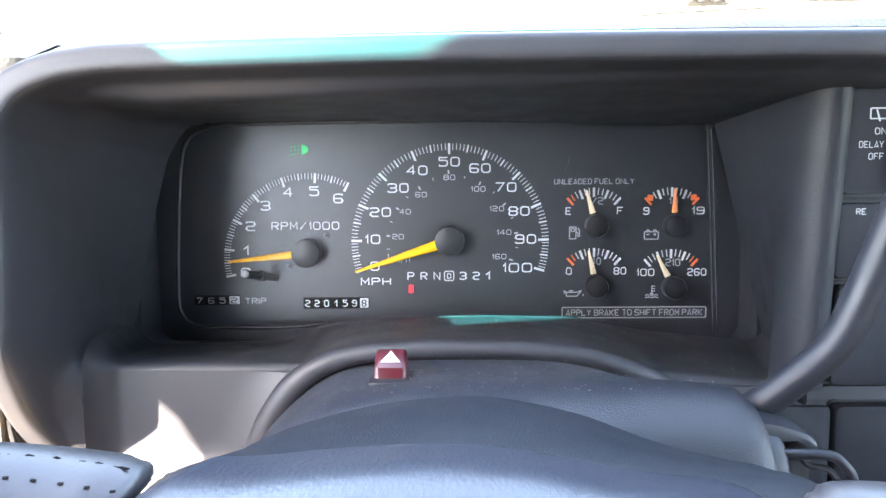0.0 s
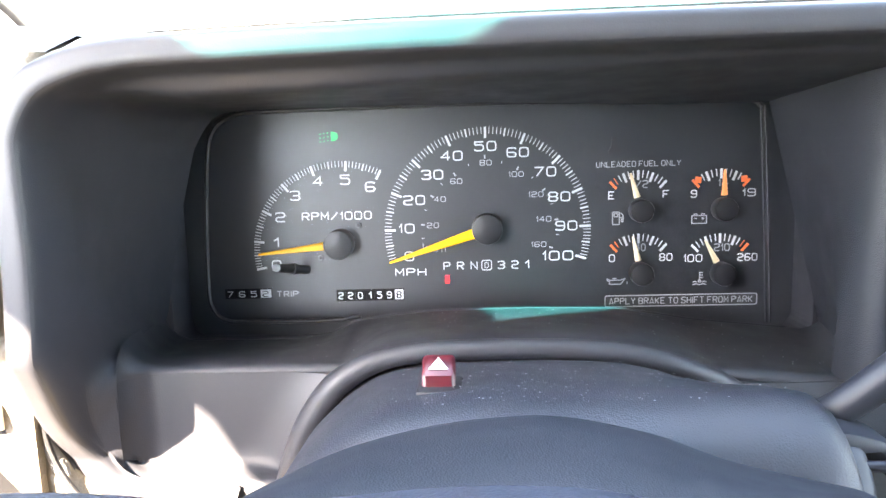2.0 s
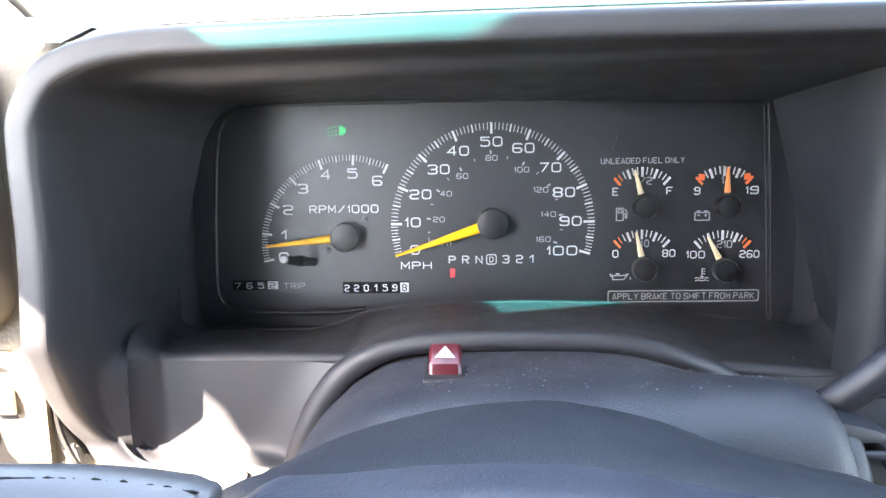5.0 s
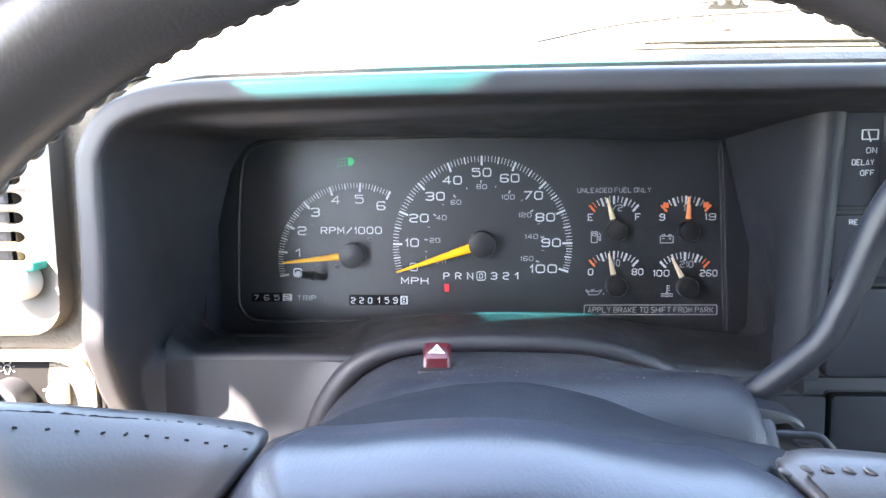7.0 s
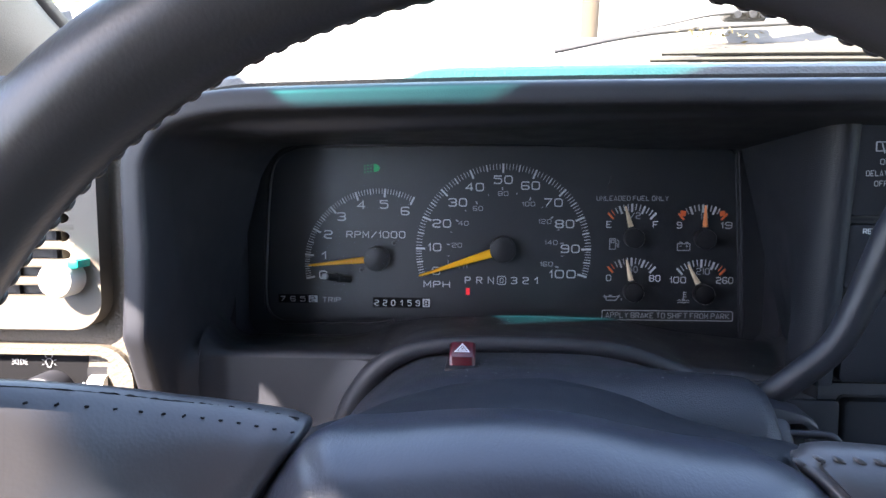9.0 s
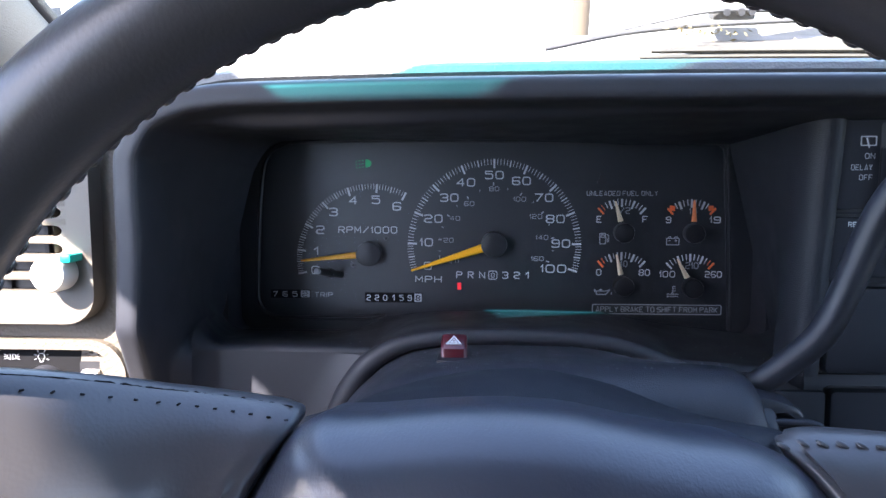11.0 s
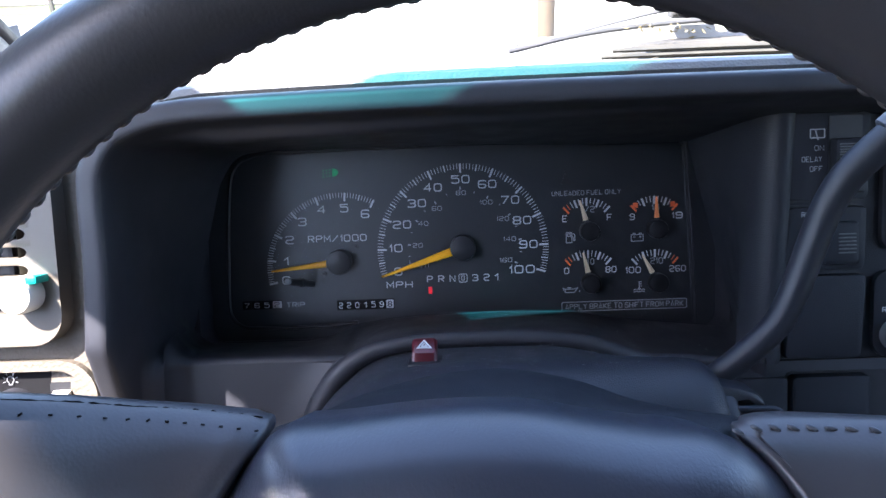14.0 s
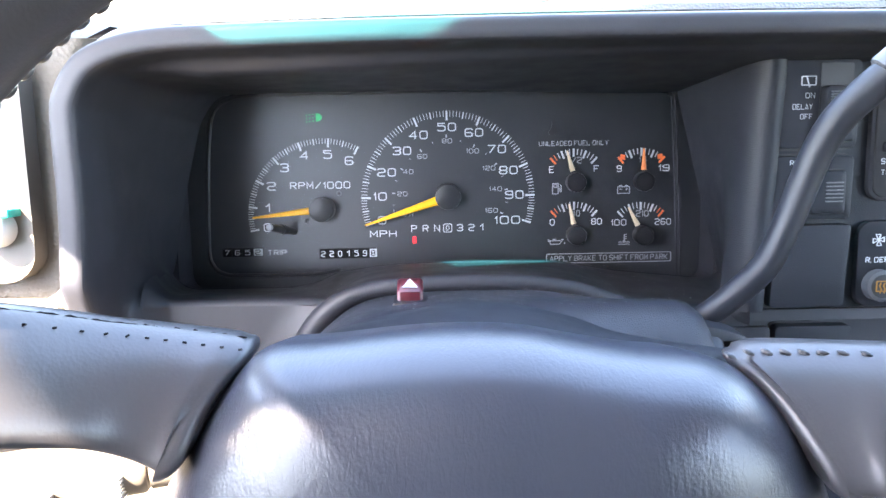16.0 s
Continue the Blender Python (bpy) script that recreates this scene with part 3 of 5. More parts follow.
def build_fascia():
    """Floor of the dial hood, the pocket below it and the rolled arch over the column."""
    arch = spline([(-.1010, -.106, -.140), (-.0975, -.107, -.118), (-.0935, -.108, -.1000), (-.0880, -.109, -.0840), (-.0810, -.110, -.0690), (-.0690, -.111, -.0535), (-.0520, -.1115, -.0435),
                   (-.0290, -.1120, -.0392), (.0030, -.1120, -.0384), (.0400, -.1120, -.0394), (.0650, -.1110, -.0430), (.0850, -.1090, -.0500), (.0980, -.1060, -.0565), (.1080, -.1020, -.0640), (.116, -.098, -.074)], 120)
    leg = [float(np.interp(p.x, [-.100, -.070, -.045, .06, .116], [.0068, .0062, .0046, .0046, .0050])) for p in arch]
    ax, az = [p.x for p in arch], [p.z for p in arch]

    def zf(x):
        return float(np.interp(x, [-.19, -.03, .06, .18], [-.0478, -.0485, -.0505, -.0585]))

    def front(x):
        """Height of the floor's front edge: the pocket's edge, or the top of the arch."""
        if x < -.094:
            return zf(x)
        a = float(np.interp(x, ax, az)) + .0036
        b = zf(x)
        k = .004
        h = max(k - abs(a - b), 0) / k
        return max(a, b) + h * h * k * .25

    def back(x):
        return float(np.interp(x, [-.19, -.105, -.088, -.074, -.05, -.03, .02, .07, .11, .20], [-.055, -.055, -.0520, -.0455, -.0420, -.0405, -.0400, -.0410, -.048, -.058]))
    def flare(x, y):
        """How the side walls run at that depth, the rise of their fillets and where the column x then stands."""
        wl = float(np.interp(y, [-.125, -.10, -.03], [-.1665, -.1655, -.1790])) + .1785
        wr = float(np.interp(y, [-.105, -.03], [.1600, .1810])) - .1785
        shift = wl * min(1, max(0, (-.125 - x) / .0535)) + wr * min(1, max(0, (x - .120) / .0585))
        u = min(1, max(0, (-.1665 - x) / .012, (x - .1645) / .014))
        rise = (.012 if x < 0 else .014) * (1 - math.sqrt(1 - u * u))
        return x + shift - (.35 * rise if x < 0 else 0), rise

    columns = [-.1785 + .012 * (1 - math.cos(radians(a))) for a in range(0, 91, 9)] + list(np.linspace(-.164, .162, 172)) + [.1645 + .014 * math.sin(radians(a)) for a in range(0, 91, 9)]

    def placed(x, y, z, ny, nz):
        px, rise = flare(x, y)
        return (px, y + ny * rise, z + nz * rise)
    loops, edge = [], []
    for x in columns:
        f, b = front(x), back(x)
        over = min(1, max(0, (f - zf(x)) / .003))
        yf = -.0985 - .0105 * over
        e = .0040
        row = [(-.028, b, 0, 1), (-.050, b * .65 + f * .35, 0, 1), (yf + .022, b * .12 + f * .88, 0, 1), (yf + .012, f, 0, 1), (yf + e, f - .0002, -.2, .98), (yf + e * .62, f - .0006, -.45, .89),
               (yf + e * .3, f - .0015, -.7, .7), (yf + e * .08, f - .0028, -.93, .38), (yf, f - e, -1, 0), (yf + .003, f - .0075, -1, 0)]
        loops.append([placed(x, *q) for q in row])
        if x < .16:
            edge.append(placed(x, -.0285, b + .0002, 0, 1))
    part("lower_fascia", loft(B(), loops, closed=False), CHARCOAL, dash, "charcoal fascia below the dials, arched over the column", smooth=80)
    part("opening_edge", tube(B(), edge, .0005, 6), CHARCOAL, dash, "thin moulded edge below the lens")
    rng = random.Random(3)
    specks = []
    for _ in range(420):
        x, k = rng.gauss(.05, .07), rng.random() ** 1.3
        if -.15 < x < .155:
            f, b = front(x), back(x)
            y = -.034 - .058 * k
            specks.append((x, y, float(np.interp(y, [-.0865, -.0765, -.050, -.028], [f, b * .12 + f * .88, b * .65 + f * .35, b])) + .0003))
    scatter("fascia_dust", specks, rng, "pale dust specks on the ledge below the dials")
    part("arch_edge", tube(B(), arch, leg, 20), CHARCOAL, dash, "rolled charcoal edge of the arch over the column")
    # lining of the arch, running back into the dark
    part("arch_lining", loft(B(), [[(p.x, p.y, p.z), (p.x * .985, -.09, p.z - .001), (p.x * .96, -.03, p.z - .006)] for p in arch], closed=False), BLACK, dash, "dark underside of the arch")
    # pocket: a face towards the driver with a soft fillet up to the arch and a floor ledge
    lz, lx = [p.z for p in arch[:52]], [p.x for p in arch[:52]]
    loops = []
    for z, dy, nz in ((-.0520, .0005, 0), (-.056, .0005, 0), (-.066, .0006, 0), (-.076, .0008, 0), (-.086, .0010, .05), (-.0920, .0008, .2), (-.0950, -.0006, .5), (-.0968, -.0030, .75), (-.0978, -.0060, .9), (-.0984, -.0095, .9), (-.0995, -.0115, .5), (-.1030, -.0125, 0), (-.112, -.013, 0), (-.14, -.013, 0)):
        xr = float(np.interp(z, lz, lx))
        row = []
        for x in [q for q in columns if q < -.166] + list(np.linspace(-.1640, xr, 42)):
            c = min(1, max(0, (x - (xr - .026)) / .024))
            row.append(placed(x, min(-.0990 + dy, -.0990 - .0050 * c * c + dy * (1 - c)), z, -math.sqrt(1 - nz * nz) * min(1, max(0, (z + .0985) / .006)), nz))
        loops.append(row)
    part("pocket", loft(B(), loops, closed=False), CHARCOAL, dash, "shallow charcoal pocket beside the column", smooth=80)
    # lower right of the arch
    loops = []
    for x in np.linspace(.106, .178, 16):
        loops.append([(x, -.0985, front(x) - .006), (x, -.0990, -.075), (x, -.0990, -.14)])
    part("side_face", loft(B(), loops, closed=False), CHARCOAL, dash, "charcoal face beside the arch")
    # flat black sheet that stands in for the shade behind the column
    part("column_shade_sheet", box(B(), (-.12, -.03, -.16), (.13, -.02, -.062)), BLACK, dash, "black sheet in place of the shade behind the column")


build_fascia()


# ---- instrument cluster ----
cluster = thing("instrument_cluster", "black instrument cluster with white scales and orange needles", "instrument cluster")
part("face_plate", plate(B(), rounded(-.185, .185, -.065, .080, .012), 0.0, 0.006), FACE, cluster, "matt black dial plate", smooth=0)

SPEED = {0: 197, 10: 178.4, 20: 156.9, 30: 135.1, 40: 112.2, 50: 90, 60: 67.8, 70: 44.9, 80: 23.1, 90: 1.6, 100: -17}


def dial(name, cx, cz, r, marks, minor, lengths, widths, mat, label):
    """A ring of printed marks: marks maps a value to its angle; minor: steps between two marks."""
    bm = B()
    keys = sorted(marks)
    for a, b in zip(keys, keys[1:]):
        for k in range(minor + (b == keys[-1])):
            deg = marks[a] + (marks[b] - marks[a]) * k / minor
            rank = 0 if k in (0, minor) else (1 if minor % 2 == 0 and k == minor // 2 else 2)
            bar(bm, polar(cx, cz, r - lengths[rank], deg), polar(cx, cz, r, deg), widths[rank])
    part(name, bm, mat, cluster, label, smooth=0)


def needle(cx, cz, deg, length, tail, w0, w1, mat, hub_r, name, y=-0.006):
    t = polar(cx, cz, length, deg)
    b = polar(cx, cz, tail, deg)
    n = (-math.sin(radians(deg)), math.cos(radians(deg)))
    bm = B()
    lo = [(b[0] + n[0] * w0, y, b[1] + n[1] * w0), (b[0] - n[0] * w0, y, b[1] - n[1] * w0), (t[0] - n[0] * w1, y, t[1] - n[1] * w1), (t[0] + n[0] * w1, y, t[1] + n[1] * w1)]
    hi = [(p[0] * .5 + q * .5, y - 0.0012, p[2] * .5 + r * .5) for p, (q, r) in zip(lo, (b, b, t, t))]
    loft(bm, [lo, hi])
    nd = part(name, bm, mat, cluster, smooth=0)
    part("needle_hub", disc(B(), cx, cz, hub_r, y - 0.0045, -0.0005, 40, 0.0008), HUB, nd, "round black needle hub")


dial("speed_scale", 0, 0, .060, SPEED, 10, (.0064, .0046, .0040), (.0013, .0008, .00036), INK, "white printed speed marks")
for v, (x, z) in {0: (-46, -14), 10: (-47, 2.5), 20: (-42, 19), 30: (-31, 33.5), 40: (-19.5, 44), 50: (0, 49), 60: (18.5, 45), 70: (34, 33.5), 80: (42, 19), 90: (46, 2), 100: (41, -15.5)}.items():
    lettering(str(v), x / 1000, z / 1000, {0: .0058, 10: .0094, 100: .0180}.get(v, .0128), .0058, cluster, name="numeral")
for v, (x, z) in {20: (-31.5, 4), 40: (-27, 19.2), 60: (-17.2, 29.4), 80: (0, 39.6), 100: (17.4, 32.5), 120: (28.6, 20.6), 140: (33, 6.2), 160: (30, -8.6)}.items():
    lettering(str(v), x / 1000, z / 1000, .0070 if v < 100 else .0088, .0033, cluster, INK_GREY, name="numeral")
bm = B()
for k in range(1, 17):
    deg = float(np.interp(k * 6.214, list(SPEED), list(SPEED.values())))
    r = float(np.interp(k, [1, 6, 7, 8, 9, 10, 15, 16], [.0377, .0379, .0398, .0429, .0406, .0403, .0408, .0386]))
    big = k % 2 == 0
    bar(bm, polar(0, 0, r - (.0011 if big else .0008), deg), polar(0, 0, r + (.0011 if big else .0008), deg), .0009 if big else .0004)
part("metric_marks", bm, INK_GREY, cluster, "small grey metric marks", smooth=0)
lettering("MPH", -.0455, -.0235, .0185, .0048, cluster)
needle(0, .0017, 197.9, .0600, .007, .0030, .0007, NEEDLE, .0088, "speed_needle")
for ch, x in zip("PRND321", (-24, -16, -8, -.6, 8, 16, 23)):
    lettering(ch, x / 1000, -.0203, {"1": .0026, "D": .0025}.get(ch, .0042), .0050 if ch != "D" else .0034, cluster, name="gear_letter")
part("gear_box", ring_plate(B(), rounded(-.0037, .0025, -.0234, -.0172, .0015), rounded(-.0032, .0020, -.0229, -.0177, .0011), -0.0008, -0.0002), INK, cluster, "outlined box round a gear letter", smooth=0)
part("gear_pointer", box(B(), (-.0252, -.0012, -.0306), (-.0226, -.0002, -.0258)), RED_GLOW, cluster, "small red gear pointer")

TACH = {0: 190.9, 1: 172.5, 2: 151.7, 3: 130.3, 4: 108.2, 5: 85.3, 6: 62.5}
TC = (-.0855, -.0100)
dial("engine_speed_scale", *TC, .053, TACH, 10, (.0060, .0042, .0036), (.0013, .0007, .00036), INK, "white printed engine speed marks")
for v, (x, z) in {0: (-125.5, -17.5), 1: (-125, -4), 2: (-121.5, 11), 3: (-112, 23.5), 4: (-98, 31.5), 5: (-82, 32), 6: (-67.5, 27.5)}.items():
    lettering(str(v), x / 1000, z / 1000, 0.0034 if v == 1 else .0060, .0060, cluster, name="numeral")
lettering("RPM/1000", -.088, .0110, .0415, .0050, cluster)
needle(-.0865, -.0052, 186.0, .0480, .007, .0024, .0007, NEEDLE, .0086, "engine_speed_needle")


def small_gauge(cx, cz, marks, left, right, mid, red_left, red_right, deg, mat, name):
    r = .0240
    bm, bo = B(), B()
    for k in range(13):
        a = 132 - k * 7
        big = k % 3 == 0
        tgt = bo if (red_left and k < 2) or (red_right and k > 10) else bm
        bar(tgt, polar(cx, cz, r - (.0056 if big else .0042), a), polar(cx, cz, r, a), .0013 if big else .0005)
    if red_left > 1:
        bar(bo, polar(cx, cz, r - .0032, 129), polar(cx, cz, r - .0006, 123), .0034)
    if red_right > 1:
        bar(bo, polar(cx, cz, r - .0032, 51), polar(cx, cz, r - .0006, 57), .0034)
    part(name + "_scale", bm, INK, cluster, "white printed gauge marks", smooth=0)
    if red_left or red_right:
        part(name + "_limit", bo, ORANGE_INK, cluster, "orange printed limit marks", smooth=0)
    lettering(left, cx - .0152, cz + .0100, .0036 * len(left), .0046, cluster, name="numeral")
    lettering(right, cx + .0158, cz + .0100, .0038 * len(right), .0046, cluster, name="numeral")
    lettering(mid, cx + .0012, cz + .0160, .0030 * len(mid), .0046, cluster, INK_GREY, name="numeral")
    needle(cx + .001, cz + .001, deg, .0225, .008, .0019, .0006, mat, .0066, name + "_needle", -0.004)


small_gauge(.0870, .0088, 13, "E", "F", "1/2", 1, 0, 106, NEEDLE_PALE, "fuel")
small_gauge(.1338, .0085, 13, "9", "19", "14", 2, 2, 91, NEEDLE_RED, "voltage")
small_gauge(.0875, -.0278, 13, "0", "80", "40", 1, 0, 103, NEEDLE_PALE, "oil")
small_gauge(.1340, -.0288, 13, "100", "260", "210", 0, 1, 118, NEEDLE_PALE, "temperature")
lettering("UNLEADED FUEL ONLY", .0870, .0365, .0480, .0034, cluster, INK_GREY)
lettering("APPLY BRAKE TO SHIFT FROM PARK", .1122, -.0435, .0830, .0040, cluster, INK_GREY)
part("notice_frame", ring_plate(B(), rounded(.0682, .1562, -.0470, -.0400, .0012), rounded(.0687, .1557, -.0465, -.0405, .0010), -.0008, -.0002), INK_GREY, cluster, "thin printed frame round a notice", smooth=0)
lettering("TRIP", -.1200, -.0352, .0132, .0038, cluster, INK_GREY)


def counter(x0, x1, z0, z1, digits, name):
    k = len(digits)
    w = part(name, box(B(), (x0, -.0004, z0), (x1, 0.004, z1)), COUNTER, cluster, "black counter window with white digits")
    step = (x1 - x0) / k
    for i, ch in enumerate(digits):
        cx = x0 + step * (i + .5)
        last = i == k - 1
        bmw = box(B(), (cx - step * .44, -.0014, z0 + .0006), (cx + step * .44, .002, z1 - .0006), .0003)
        part("digit_wheel", bmw, INK if last else COUNTER, w)
        lettering(ch, cx, (z0 + z1) / 2, step * .52 if ch != "1" else step * .32, (z1 - z0) * .62, w, COUNTER if last else INK, y=-.0017, name="digit")


counter(-.0905, -.0500, -.0402, -.0332, "2201598", "odometer")
counter(-.1580, -.1295, -.0376, -.0316, "7652", "trip_counter")
bm = B()
tube(bm, [(-.1073, -.0005, -.0207), (-.1122, -.014, -.0177), (-.1170, -.0285, -.0147)], .0025, 16)
knob = part("trip_knob", bm, BLACK, cluster, "black trip reset knob")
# pale grey end: the glint on the knob put into its colour
part("tip", tube(B(), [(-.1170, -.0284, -.0147), (-.1177, -.0303, -.0143), (-.1178, -.0307, -.0142)], [.0021, .0020, .0014], 16), INK_GREY, knob, "pale end of the knob, its glint painted in")
part("collar", tube(B(), [(-.1117, -.0125, -.0180), (-.1128, -.0158, -.0173)], .0034, 18), HUB, cluster, "black collar of the trip knob")
for x, z in ((-.0752, .0052), (-.0985, -.0137)):
    sc = part("screw", disc(B(), x, z, .0018, -.0012, -.0002, 16, .0003), GREY_PLASTIC, cluster, "small round screw")
    part("recess", disc(B(), x, z, .0009, -.0016, -.0010, 10), BLACK, sc)
bm = B()
plate(bm, [(-.0890, .0598)] + [(-.0885 + .0036 * math.cos(radians(a)), .0571 + .0028 * math.sin(radians(a))) for a in range(80, -81, -20)] + [(-.0890, .0544)], -.0008, -.0002)
part("headlamp_telltale", bm, GREEN_GLOW, cluster, "lit green headlamp symbol", smooth=0)
bm = B()
for i in range(3):
    for j in range(3):
        bar(bm, (-.0905 - .0022 * j, .0592 - .0022 * i - .0003 * j), (-.0914 - .0022 * j, .0591 - .0022 * i - .0003 * j), .0006)
part("headlamp_beam_marks", bm, GREEN_GLOW, cluster, "green beam dashes", smooth=0)
bm = B()
disc(bm, .0732, .0508, .0014, -.0008, -.0002, 14)
plate(bm, [(.0704, .0425), (.0760, .0425), (.0768, .0440), (.0750, .0465), (.0746, .0490), (.0718, .0490), (.0714, .0465), (.0696, .0440)], -.0008, -.0002)
part("belt_telltale", bm, RED_DARK, cluster, "unlit dark red warning symbol", smooth=0)

# a thin raised edge inside the hood, and the clear lens
def build_lens():
    path = spline([(-.074, -.014, -.0465), (-.095, -.014, -.0485), (-.140, -.014, -.0485), (-.153, -.014, -.0475), (-.1605, -.014, -.041), (-.1625, -.014, -.028), (-.160, -.014, .02),
                   (-.1570, -.014, .050), (-.153, -.014, .062), (-.144, -.014, .0685), (-.12, -.014, .0715), (0, -.014, .0720), (.12, -.014, .0705), (.144, -.014, .0690), (.1490, -.014, .0660)], 110)
    part("lens_edge", tube(B(), path, .0012, 10), HUB, cluster, "thin black edge of the lens")
    part("lens_lip", tube(B(), [(p.x * 1.012, p.y + .004, p.z * 1.03) for p in path[:75]], .0009, 8), CHARCOAL, cluster, "moulded lip round the lens")
    for dx in (0, .0023):
        pts = spline([(.1490 + dx, -.014, .066), (.1520 + dx, -.014, .02), (.1560 + dx, -.014, -.054)], 20)
        part("lens_edge", tube(B(), pts, .0006, 8), CHARCOAL, cluster, "moulded grey edge of the lens")
    prof = [(-.0165, .071), (-.0150, .02), (-.0135, -.030), (-.0137, -.0350), (-.0152, -.0395), (-.0185, -.0430), (-.0232, -.0455), (-.0285, -.0470)]
    loops = [[(x, y - .005 + .005 * (x / .16) ** 2, z) for y, z in prof] for x in np.linspace(-.181, .166, 42)]
    ln = part("lens", loft(B(), loops, closed=False), LENS, cluster, "clear plastic lens curving out at its foot")
    ln.visible_shadow = False


build_lens()


# ---- symbols ----
def symbol(name, strokes, cx, cz, scale, parent, mat=None, y=-.0006, w=.00055, m=None):
    """A line drawing as thin bars; strokes: rows of (x, z) points in units of scale."""
    bm = B()
    for st in strokes:
        for a, b in zip(st, st[1:]):
            bar(bm, (cx + a[0] * scale, cz + a[1] * scale), (cx + b[0] * scale, cz + b[1] * scale), w, y - .0004, y)
    part(name, bm, mat or INK_GREY, parent, smooth=0, space=DASH if m is None else m)


KMH = [[[(-2.2, -.7), (-2.2, .8)], [(-1.6, .3), (-2.1, -.15), (-1.55, -.7)]], [[(-1.2, -.7), (-1.2, .3), (-.7, .3), (-.7, -.7)], [(-.7, .3), (-.2, .3), (-.2, -.7)]], [[(.1, -.8), (.7, .9)]], [[(1.0, -.7), (1.0, .8)], [(1.0, .3), (1.6, .3), (1.6, -.7)]]]
for strokes in KMH:
    symbol("letter", strokes, -.0301, -.0092, .0034, cluster, INK_GREY, -.0006, .00042)
PUMP = [[(-1, -1.2), (-1, 1.2), (.3, 1.2), (.3, -1.2), (-1, -1.2)], [(-.7, .3), (-.7, .9), (0, .9), (0, .3), (-.7, .3)], [(.3, .2), (.7, .1), (.7, -.7), (1, -.7), (1, .6), (.6, 1)]]
BATTERY = [[(-1.3, -.8), (-1.3, .6), (1.3, .6), (1.3, -.8), (-1.3, -.8)], [(-.9, .6), (-.9, .9), (-.4, .9), (-.4, .6)], [(.4, .6), (.4, .9), (.9, .9), (.9, .6)], [(-.9, .1), (-.4, .1)], [(.4, .1), (.9, .1)], [(.65, -.15), (.65, .35)]]
OILCAN = [[(-1.6, .5), (-1.2, .2), (-1.2, -.5), (.7, -.5), (1.5, .5), (.7, .2), (-1.2, .2)], [(-.4, .2), (-.4, .5), (-.7, .5), (0, .5)], [(-1.6, .5), (-1.6, .1), (-1.2, 0)], [(1.8, -.1), (1.8, -.5)]]
THERMO = [[(0, 1.4), (0, -.4)], [(0, 1.3), (.6, 1.3)], [(0, .8), (.6, .8)], [(0, .3), (.6, .3)], [(-.25, -.2), (.25, -.2), (.25, -.6), (-.25, -.6), (-.25, -.2)], [(-1.3, -.6), (-.9, -.4), (-.5, -.6)], [(.5, -.6), (.9, -.4), (1.3, -.6)], [(-1.3, -1.1), (-.7, -.9), (0, -1.1), (.7, -.9), (1.3, -1.1)]]
symbol("fuel_symbol", PUMP, .0755, .0055, .0030, cluster)
symbol("battery_symbol", BATTERY, .1218, .0040, .0032, cluster)
symbol("oil_symbol", OILCAN, .0750, -.0315, .0034, cluster)
symbol("coolant_symbol", THERMO, .1228, -.0312, .0030, cluster)


# ---- switches on the side of the dials ----
def build_right():
    loops = []
    for k in range(30):
        u = k / 29
        z = -.0585 + u * .1415
        xp = .1575 + u * .0080
        xb = .1805 - u * .0365
        loops.append([(xb, -.027, z), (xb * .55 + xp * .45, -.065, z), (xp - .0050, -.093, z), (xp - .0030, -.100, z), (xp - .0005, -.1055, z), (xp + .0030, -.1093, z), (xp + .0070, -.1108, z), (xp + .0105, -.1104, z), (xp + .0130, -.1085, z), (xp + .0145, -.101, z), (xp + .35, -.101, z)])
    # the panel's darker plastic also paints the shade on the post
    part("side_post", loft(B(), loops, closed=False), PANEL, dash, "post and panel beside the dials, darkened in place of shade")
    loops = []
    for x in np.linspace(.100, .52, 24):
        loops.append([(x, -.028, -.057), (x, -.08, -.057), (x, -.094, -.0575), (x, -.099, -.060), (x, -.100, -.066), (x, -.094, -.0675), (x, -.094, -.42)])
    part("lower_ledge", loft(B(), loops, closed=False), CHARCOAL, dash, "charcoal ledge below the switches")


build_right()


def switch_panel(name, label, x0, x1, z0, z1, lean=0.0, y=-.1085):
    s = thing(name, label, "switch panel", ((x0 + x1) / 2, -.100, z0))
    part("gap", plate(B(), [(x + lean * (z - z0), z) for x, z in rounded(x0 - .0012, x1 + .0012, z0 - .0012, z1 + .0012, .004)], y + .0068, y + .010), BLACK, s, "dark joint round the panel")
    part("body", plate(B(), [(x + lean * (z - z0), z) for x, z in rounded(x0, x1, z0, z1, .003)], y, y + .012, .0012), PANEL, s)
    return s


wiper_panel = switch_panel("wiper_switch_panel", "dark panel with a ridged slider and white lettering", .1745, .2170, .0300, .0765, .02)
lettering("ON", .1905, .0578, .0052, .0030, wiper_panel, INK_GREY, y=-.1087)
lettering("DELAY", .1867, .0520, .0108, .0030, wiper_panel, INK_GREY, y=-.1087)
lettering("OFF", .1890, .0468, .0068, .0030, wiper_panel, INK_GREY, y=-.1087)
symbol("wiper_symbol", [[(-1.2, -.6), (-1.2, .9), (1.3, .9), (1.3, -.6), (-1.2, -.6)], [(-.3, .7), (.2, -1)]], .1892, .0650, .0030, wiper_panel, INK_GREY, -.1087)
part("slot", plate(B(), rounded(.1955, .2130, .0330, .0745, .001), -.1089, -.1070), BLACK, wiper_panel, "dark slider slot")
sl = part("slider", plate(B(), rounded(.1962, .2124, .0335, .0625, .0015), -.1150, -.1080, .0020), PANEL, wiper_panel, "grey ridged slider")
